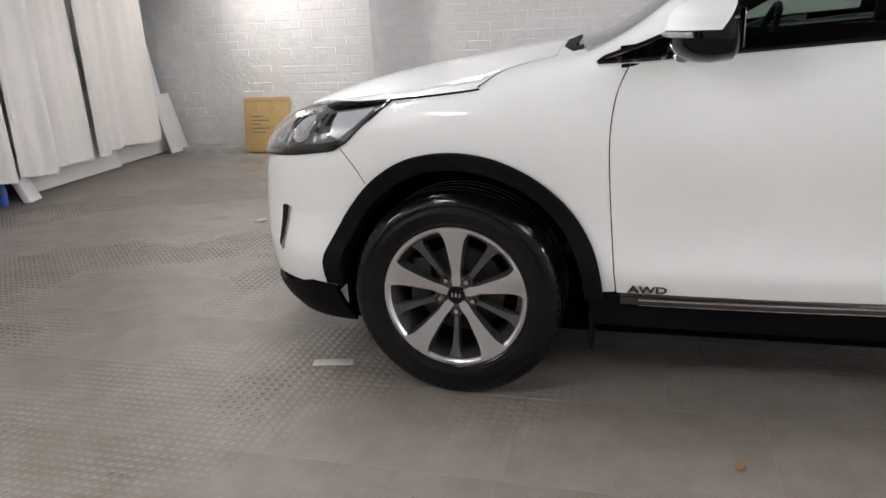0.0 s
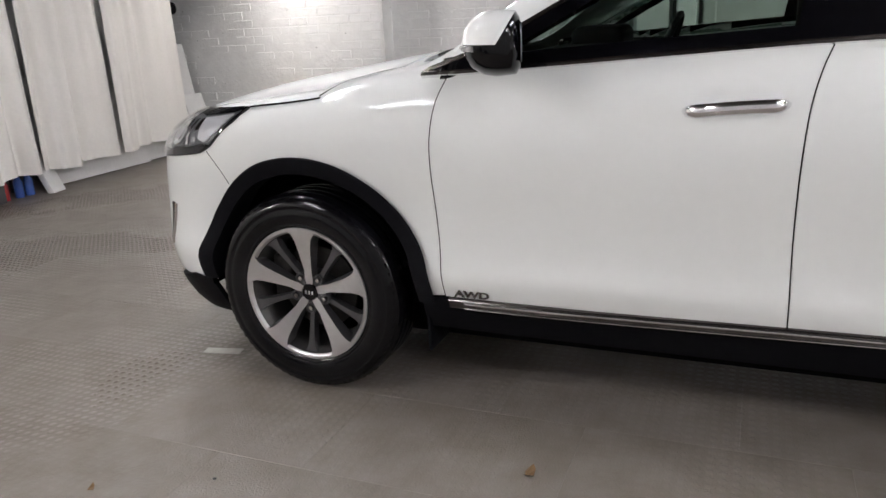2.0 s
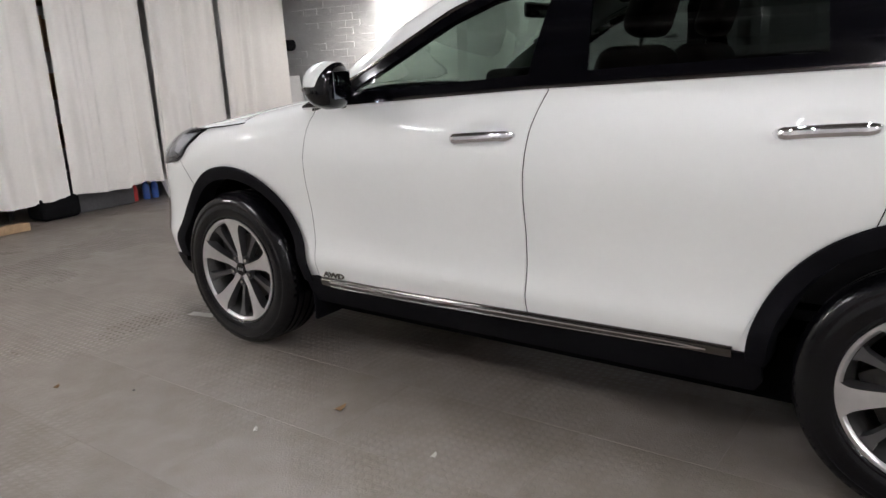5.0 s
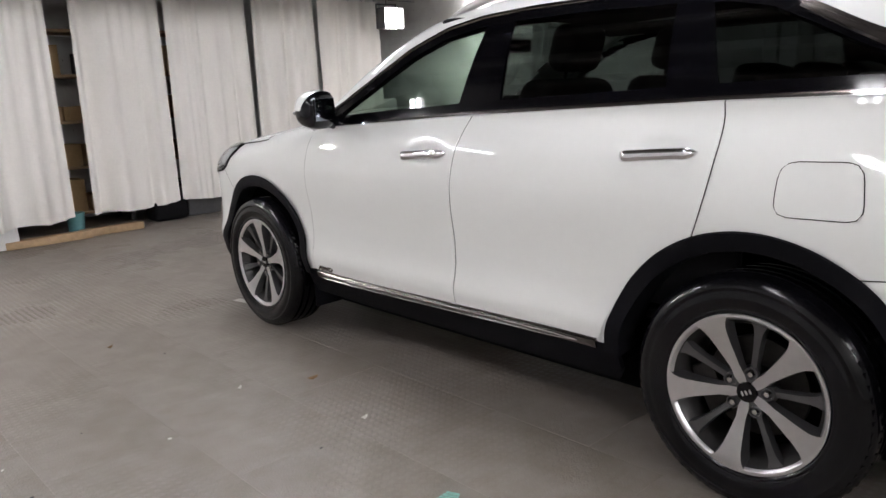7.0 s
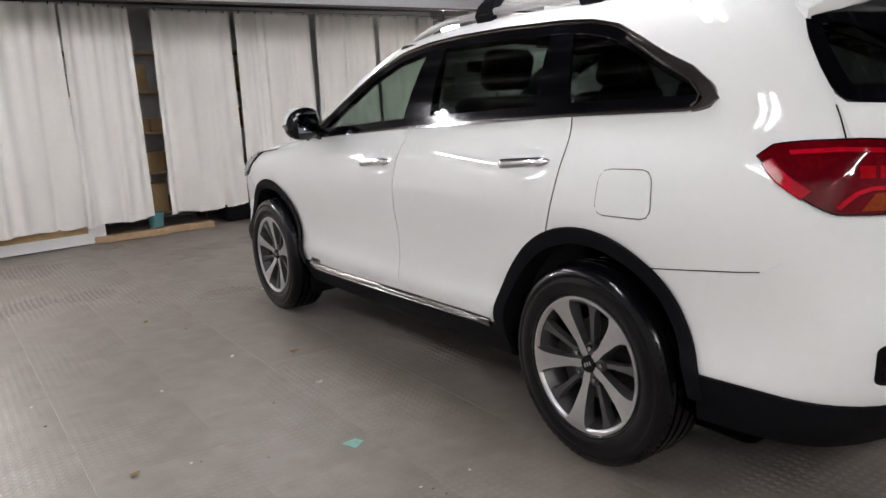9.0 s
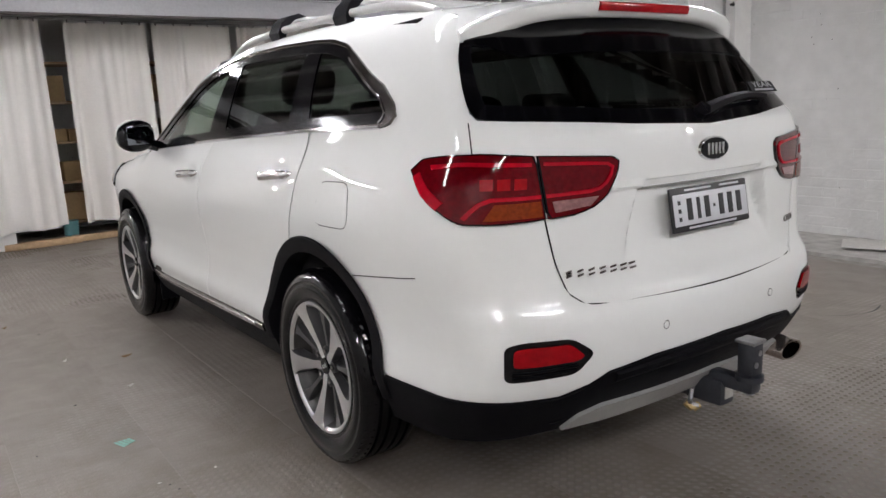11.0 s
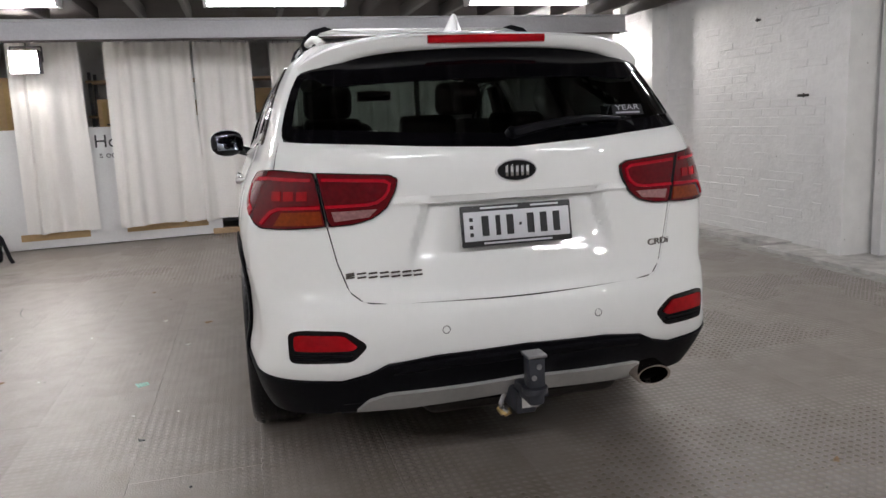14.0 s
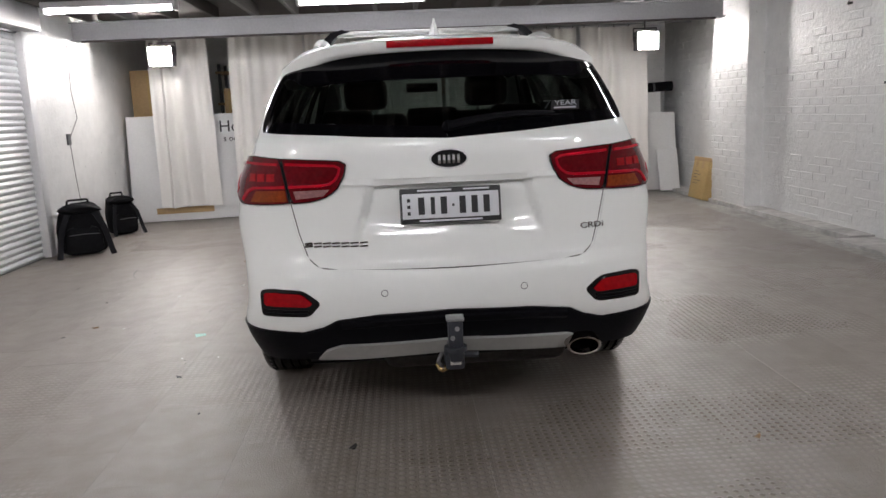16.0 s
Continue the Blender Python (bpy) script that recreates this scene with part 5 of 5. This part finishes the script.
# ---- mirrors ----
def mirror(s):
    mo = sub("door_mirror", "white-capped door mirror with a black base", car)
    n, k = 20, 16
    v, f = [], []
    for i in range(n + 1):
        a = math.pi * i / n
        for j in range(k):
            b = 2 * math.pi * j / k
            e = lambda q, p=.72: math.copysign(abs(q) ** p, q)
            yy = -.965 + .108 * math.cos(a)
            x = .755 + (.102 * e(math.sin(a)) * math.cos(b) if math.cos(b) < 0 else .076 * e(math.sin(a)) * e(math.cos(b), .3)) - .30 * (yy + .965)
            v.append((x, s * yy, 1.205 + .090 * e(math.sin(a)) * e(math.sin(b), .85)))
    f = [(i * k + j, i * k + (j + 1) % k, (i + 1) * k + (j + 1) % k, (i + 1) * k + j) for i in range(n) for j in range(k)]
    v = np.array(v)
    if s > 0:
        v[:, 1] = np.abs(v[:, 1])
    else:
        v[:, 1] = -np.abs(v[:, 1])
    up = [q for i, q in enumerate(f) if 3 <= i % k < 8]
    low = [q for i, q in enumerate(f) if not 3 <= i % k < 8]
    link("cap", v, up, PAINT, mo, "white mirror cap", angle=60)
    link("housing", v, low, GLOSS_BLACK, mo, "gloss black mirror housing", angle=60)
    # indicator strip round the front
    iv = []
    for t in np.linspace(0, 1, 14):
        y = s * (.885 + .172 * t)
        c = (abs(y) - .965) / .108
        x = .752 - .100 * (1 - c * c) ** .36 + .30 * (abs(y) - .965)
        iv.append((x, y, 1.194))
    bm = bmesh.new()
    tube(bm, iv, .008, 8)
    part("indicator", bm, LENS_CLEAR, mo, "clear indicator strip")
    bm = box(bmesh.new(), (.004, .135, .100), (0, 0, 0), .0015)
    part("mirror_glass", bm, MIRROR_GLASS, mo, "mirror glass").matrix_basis = pose(.8265, s * .965, 1.207, 0, 0, -s * 16.7)
    bm = bmesh.new()
    rod(bm, (.70, s * .82, 1.135), (.72, s * .92, 1.165), .032, 14)
    part("stalk", bm, GLOSS_BLACK, mo)


mirror(-1), mirror(1)


# ---- wheels ----
def wheel(x, s, turn, first=None):
    w = sub("wheel", "alloy wheel with five broad machined spokes and a black tyre", car)
    w.matrix_basis = pose(x, s * .795, HUB_Z) @ (pose(0, 0, 0, 0, 0, 180) if s > 0 else Matrix.Identity(4)) @ pose(0, 0, 0, 0, turn, 0)
    if first:
        for o in first.children:
            c = o.copy()
            scene.collection.objects.link(c)
            c.parent = w
            for g in o.children:
                d = g.copy()
                scene.collection.objects.link(d)
                d.parent = c
        return w
    tp = [(.242, -.098), (.249, -.110), (.256, -.1135), (.262, -.1125), (.265, -.1145), (.288, -.1195), (.306, -.1195), (.309, -.1175), (.322, -.1165), (.325, -.1180), (.334, -.116), (.348, -.106), (.356, -.098), (.3615, -.088)]
    for a, b in ((-.066, -.056), (-.028, -.018), (.018, .028), (.056, .066)):
        tp += [(.364, a - .002), (.354, a), (.354, b), (.364, b + .002)]
    tp += [(.3615, .088), (.350, .104), (.31, .117), (.26, .11), (.242, .098)]
    tyre = link("tyre", *lathe(tp, 88), RUBBER, w, "black road tyre")
    # tread blocks on the shoulder
    bm = bmesh.new()
    for i in range(66):
        a = 2 * math.pi * i / 66
        m = Matrix.Rotation(a, 4, "Y") @ Matrix.Translation((0, -.089, .3548)) @ pose(0, 0, 0, 28, 0, 12)
        bmesh.ops.create_cube(bm, size=1, matrix=m @ Matrix.Diagonal((.019, .036, .007, 1)))
    part("tyre_shoulder", bm, RUBBER, w, smooth=False)
    rim = link("rim", *lathe([(.243, -.100), (.248, -.106), (.246, -.110), (.236, -.110), (.229, -.104), (.214, -.072), (.207, -.06), (.203, .02), (.205, .09), (.235, .10)], 80), BARREL, w, "dark sooty alloy barrel")
    link("rim_lip", *lathe([(.2475, -.1055), (.2465, -.1115), (.237, -.1120), (.231, -.1075), (.228, -.103)], 80), ALLOY, w, "machined rim lip")
    v, f = lathe([(.002, -.075), (.045, -.078), (.062, -.070), (.066, -.03), (.066, .0)], 40)
    link("hub", v, f, ALLOY_DARK, w)

    def spoke(rows, material, name, ang, parent):
        """A spoke from rows (radius, half width, face depth, thickness), pointing up before its turn."""
        sv, k = [], 8
        for r, half, y, d in rows:
            sv += [(-half * .7, y + d, r), (-half * 1.22, y + d * .8, r), (-half * 1.03, y + .008, r), (-half * .93, y, r),
                   (half * .93, y, r), (half * 1.03, y + .008, r), (half * 1.22, y + d * .8, r), (half * .7, y + d, r)]
        n = len(rows)
        sf = [(i * k + j, i * k + (j + 1) % k, (i + 1) * k + (j + 1) % k, (i + 1) * k + j) for i in range(n - 1) for j in range(k)]
        sf += [tuple(range(k)), tuple((n - 1) * k + j for j in range(k))]
        ob = link(name, sv, sf, material, parent, angle=30)
        ob.matrix_basis = pose(0, 0, 0, 0, ang, 0)
        return ob
    broad = [(.030, .013, -.079, .03), (.050, .017, -.081, .03), (.085, .0155, -.084, .035), (.12, .0205, -.091, .04), (.155, .0255, -.098, .045), (.185, .0310, -.104, .05),
             (.205, .037, -.108, .05), (.218, .044, -.1098, .05), (.228, .053, -.1108, .04), (.236, .062, -.1110, .03)]
    narrow = [(.070, .013, -.070, .03), (.085, .009, -.074, .03), (.12, .0088, -.080, .035), (.16, .0105, -.087, .035), (.19, .013, -.092, .035), (.208, .017, -.094, .03), (.226, .027, -.098, .02)]
    for i in range(5):
        a = i * 72
        body_part = spoke(broad, ALLOY_DARK, "broad_spoke", a, w)
        fv = [(h * e * .95, y - .0012, r) for r, h, y, d in broad for e in (-1, -.5, .5, 1)]
        ff = [(q * 4 + j, q * 4 + j + 1, q * 4 + j + 5, q * 4 + j + 4) for q in range(len(broad) - 1) for j in range(3)]
        link("machined_face", fv, ff, ALLOY, body_part, "bright machined face")
        spoke(narrow, ALLOY_DARK, "narrow_spoke", a + 36, w)
        na = radians(a + 36)
        nx, nz = .060 * math.sin(na), .060 * math.cos(na)
        cup = link("nut_recess", *lathe([(.021, -.066), (.0205, -.082), (.0170, -.0825), (.0150, -.0765), (.0145, -.064), (.001, -.063)], 24), ALLOY_DARK, w)
        cup.matrix_basis = pose(nx, 0, nz)
        part("wheel_nut", rod(bmesh.new(), (nx, -.0855, nz), (nx, -.060, nz), .0085, 6), CHROME, w)
    cap = part("centre_cap", rod(bmesh.new(), (0, -.0855, 0), (0, -.07, 0), .030, 32, .034), GLOSS_BLACK, w, "black centre cap")
    for dx in (-.013, 0, .013):
        part("cap_bar", box(bmesh.new(), (.006, .002, .014), (dx, -.0866, 0), .0005), SILVER, cap)
    disc = link("brake_disc", *lathe([(.07, -.012), (.155, -.012), (.157, -.006), (.155, .012), (.07, .012)], 48), IRON, w)
    part("brake_caliper", box(bmesh.new(), (.08, .09, .17), (-.135, .0, .03), .015), IRON, w)
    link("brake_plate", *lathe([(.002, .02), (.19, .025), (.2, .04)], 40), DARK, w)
    return w


w1 = wheel(WHEELS[0], -1, 2)
wheel(WHEELS[1], -1, -27, w1), wheel(WHEELS[0], 1, 20, w1), wheel(WHEELS[1], 1, 50, w1)
for x in (.47,):
    for s in (-1, 1):
        bm = box(bmesh.new(), (.012, .16, .18), (x - .02, s * .77, .27), .004)
        part("mud_flap", bm, CLAD, car)

# ---- tow bar and exhaust ----
tow = sub("tow_bar", "dark painted tow bar with a ball cover and a brass coupling", car)
part("receiver", box(bmesh.new(), (.34, .07, .07), (3.62, -.012, .345), .008), TOW, tow)
bm = box(bmesh.new(), (.14, .075, .085), (3.81, -.012, .350), .012)
box(bm, (.16, .055, .05), (3.90, -.012, .395), .015)
part("tongue", bm, TOW, tow)
bm = bmesh.new()
rod(bm, (3.953, -.012, .412), (3.953, -.012, .430), .042, 20)
part("ball_seat", bm, TOW, tow)
bm = box(bmesh.new(), (.055, .055, .100), (3.953, -.012, .482), .006)
part("ball_mount", bm, TOW, tow)
part("top_plate", box(bmesh.new(), (.068, .066, .012), (3.953, -.012, .538), .004), STEEL, tow, "worn grey top plate")
for z in (.468, .503):
    part("pin", rod(bmesh.new(), (3.978, -.024 + (z - .468) * .5, z), (3.984, -.024 + (z - .468) * .5, z), .009, 14), STEEL, tow)
part("rating_label", box(bmesh.new(), (.003, .042, .042), (3.882, -.010, .352), .001), PAPER, tow, "small white label")
part("pin_nut", rod(bmesh.new(), (3.953, -.012, .365), (3.953, -.012, .40), .016, 6), STEEL, tow)
part("safety_chain", tube(bmesh.new(), [(3.76, -.03, .37), (3.78, -.060, .345), (3.785, -.075, .315), (3.775, -.065, .295), (3.80, -.05, .290)], .008), STEEL, tow)
part("coupling", tube(bmesh.new(), [(3.765, -.075, .300), (3.785, -.062, .280), (3.795, -.042, .292)], .012), BRASS, tow, "brass shackle")
part("side_pin", rod(bmesh.new(), (3.81, -.012, .350), (3.82, .085, .348), .012, 12), TOW, tow)
ex = link("exhaust_tip", *lathe([(.040, .0), (.046, -.002), (.049, .004), (.049, .2), (.030, .21)], 40), EXHAUST, car, "oval steel exhaust tip")
ex.matrix_basis = pose(3.785, .515, .345, 0, 0, 90) @ pose(0, 0, 0, 5, 0, 0) @ Matrix.Diagonal((1.45, 1, .80, 1))
inner_pipe = part("pipe_bore", rod(bmesh.new(), (0, .05, 0), (0, .06, 0), .045, 30), DARK, ex)
part("silencer", box(bmesh.new(), (.30, .8, .16), (3.42, .1, .29), .06, 4), IRON, car)
# plain block for the underbody, hung low to keep light out from beneath
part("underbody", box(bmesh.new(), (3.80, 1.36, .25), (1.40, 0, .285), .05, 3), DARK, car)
# panel closing the tail's underside, added also to deepen the shadow below
v, f = [], []
for i in range(25):
    y = -.60 + 1.20 * i / 24
    edge = float(cast(np.array([(3.1, y, .36)]), np.array([(1., 0, 0)]))[0][0])
    v += [(edge + .012, y, .352 + .022 * (1 - (y / .6) ** 2)), (edge - .03, y, .325), (3.60, y, .285), (3.30, y, .245), (3.24, y, .30)]
f = [(i * 5 + j, i * 5 + j + 1, i * 5 + j + 6, i * 5 + j + 5) for i in range(24) for j in range(4)]
link("undertray", v, f, CLAD, car, "dark plastic panel under the rear bumper").modifiers.new("thick", "SOLIDIFY").thickness = .006
part("rear_axle", tube(bmesh.new(), [(2.78, -.7, .33), (2.78, .7, .33)], .05, 12), DARK, car)

# ---- cabin ----
part("cabin_floor", box(bmesh.new(), (3.3, 1.5, .04), (2.0, 0, .50), .01), CABIN, car)
bm = box(bmesh.new(), (.42, 1.44, .34), (.78, 0, .98), .09, 4)
box(bm, (.22, .34, .10), (.80, .38, 1.17), .04, 3)
part("dashboard", bm, CABIN, car)
for s in (-1, 1):
    part("door_card", box(bmesh.new(), (2.0, .05, .60), (1.7, s * .78, .85), .02), CABIN, car)


def car_seat(x, y, w, h, name="front_seat"):
    st = sub(name, "black leather car seat with a headrest", car)
    part("cushion", box(bmesh.new(), (.50, w, .18), (x, y, .70), .06, 4), SEAT, st)
    ob = part("backrest", box(bmesh.new(), (.15, w, h), (0, 0, h / 2), .065, 4), SEAT, st)
    ob.matrix_basis = pose(x + .24, y, .72, 0, 17, 0)
    hm = pose(x + .24, y, .72, 0, 17, 0)
    n = 1 if w < .7 else 3
    for i in range(n):
        dy = 0 if n == 1 else (i - 1) * w * .34
        ob = part("headrest", box(bmesh.new(), (.11, .27, .19 if n == 1 else .10), (-.01, dy, h + (.125 if n == 1 else .045)), .05 if n == 1 else .03, 4), SEAT, st)
        ob.matrix_basis = hm
        ob = part("headrest_post", tube(bmesh.new(), [(0, dy - .05, h - .02), (0, dy - .05, h + .06)], .007), CHROME, st)
        ob.matrix_basis = hm
    return st


car_seat(1.35, -.38, .52, .60), car_seat(1.35, .38, .52, .60)
car_seat(2.20, 0, 1.32, .52, "rear_bench")
part("load_cover", box(bmesh.new(), (.62, 1.30, .10), (3.22, 0, .98), .03, 3), CABIN, car)
for s in (-1, 1):
    part("pillar_lining", box(bmesh.new(), (.10, .04, .34), (1.62, s * .69, 1.32), .015, turn=Matrix.Rotation(s * .25, 4, "X")), CABIN, car)
    patch("pillar_lining", [(3.28, 1.0), (3.56, 1.0), (3.55, 1.45), (3.42, 1.53), (2.85, 1.54), (3.0, 1.43), (3.26, 1.30)], CABIN, car, -.025, 0, .05, right=s > 0)
    part("grab_lining", box(bmesh.new(), (1.9, .05, .06), (2.2, s * .60, 1.54), .02), CABIN, car)
v = skin_top([(x, y) for x in np.linspace(1.25, 3.25, 14) for y in np.linspace(-.58, .58, 9)], -.03)
link("roof_lining", v, [(i * 9 + j, i * 9 + j + 1, i * 9 + j + 10, i * 9 + j + 9) for i in range(13) for j in range(8)], CABIN, car)
bm = bmesh.new()
tube(bm, [(1.06 + .06 * math.sin(a), .38 + .18 * math.cos(a), 1.08 + .17 * math.sin(a)) for a in np.linspace(0, 2 * math.pi, 25)], .015, 8)
part("steering_wheel", bm, SEAT, car)
part("rear_view_mirror", box(bmesh.new(), (.03, .23, .065), (1.13, 0, 1.47), .02, 3), GLOSS_BLACK, car)


# ---- pieces of the floor ----
TILE_X, TILE_Y = .76, .49
bm = box(bmesh.new(), (TILE_X - .0005, TILE_Y - .0005, .012), (0, 0, -.006))
es = [e for e in bm.edges if all(vv.co.z > -.001 for vv in e.verts)]
bmesh.ops.bevel(bm, geom=es, offset=.0004, segments=1, affect="EDGES")
tile_mesh = bpy.data.meshes.new("rubber_tile")
bm.to_mesh(tile_mesh)
bm.free()
tile_mesh.materials.append(RUBBER_FLOOR)
rnd = random.Random(11)
row, y = 0, -3.585
while y < 3.75:
    x = -5.0 + (.30 if row % 2 else .0)
    while x < 9.2:
        o = new("rubber_tile", tile_mesh)
        o.parent = FLOOR
        o.location = (x, y, rnd.uniform(-.0006, .0))
        o.rotation_euler = (rnd.uniform(-.0007, .0007), rnd.uniform(-.0005, .0005), rnd.uniform(-.0005, .0005))
        x += TILE_X
    y += TILE_Y
    row += 1


# ---- bricks under the paint: some proud of the render, some lost in it ----
def brick_mesh(length):
    bm = box(bmesh.new(), (length, .02, .074), (0, .010, 0))
    es = [e for e in bm.edges if all(vv.co.y < .001 for vv in e.verts)]
    bmesh.ops.bevel(bm, geom=es, offset=.004, segments=1, affect="EDGES")
    me = bpy.data.meshes.new("brick")
    bm.to_mesh(me)
    bm.free()
    me.materials.append(WALL)
    return me


def lay(host, x0, x1, y, seed, joined=False, sunk=.45):
    """Courses of brick on a wall that faces the car."""
    r2, whole, half = random.Random(seed), brick_mesh(.228), brick_mesh(.109)
    host = bpy.data.objects[host]
    v, f = [], []
    for c in range(30):
        z = .05 + c * .085
        x = x0 + (.119 if c % 2 else 0)
        if c % 2:
            spots = [(x0 + .0545, half)]
        else:
            spots = []
        while x + .228 <= x1 + .005:
            spots.append((x + .114, whole))
            x += .238
        if x + .109 <= x1 + .005:
            spots.append((x + .0545, half))
        for cx, me in spots:
            patchy = noise.noise((cx * .9, z * 1.1, seed))
            if r2.random() < sunk - patchy * .9:
                continue
            d = r2.uniform(.0015, .0065)
            if joined:
                k = len(v)
                v += [tuple(p.co + Vector((cx, y - d, z))) for p in me.vertices]
                f += [tuple(k + i for i in p.vertices) for p in me.polygons]
            else:
                o = new("brick", me)
                o.parent, o.location = host, (cx, y - d, z)
                o.rotation_euler = (r2.uniform(-.01, .01), 0, r2.uniform(-.012, .012))
    if joined:
        tagged(link("brick_courses", v, f, WALL, host, smooth=False), kind="stuff")


lay("pier_1", -2.955, -1.995, 3.85, 3, sunk=.15)
lay("wall_right_1", -1.93, .64, 4.05, 5, sunk=.55)
lay("wall_right_1", -5.2, -3.0, 4.05, 7, True, sunk=.5)
lay("wall_right_2", 1.08, 9.4, 4.47, 9, True, sunk=.62)
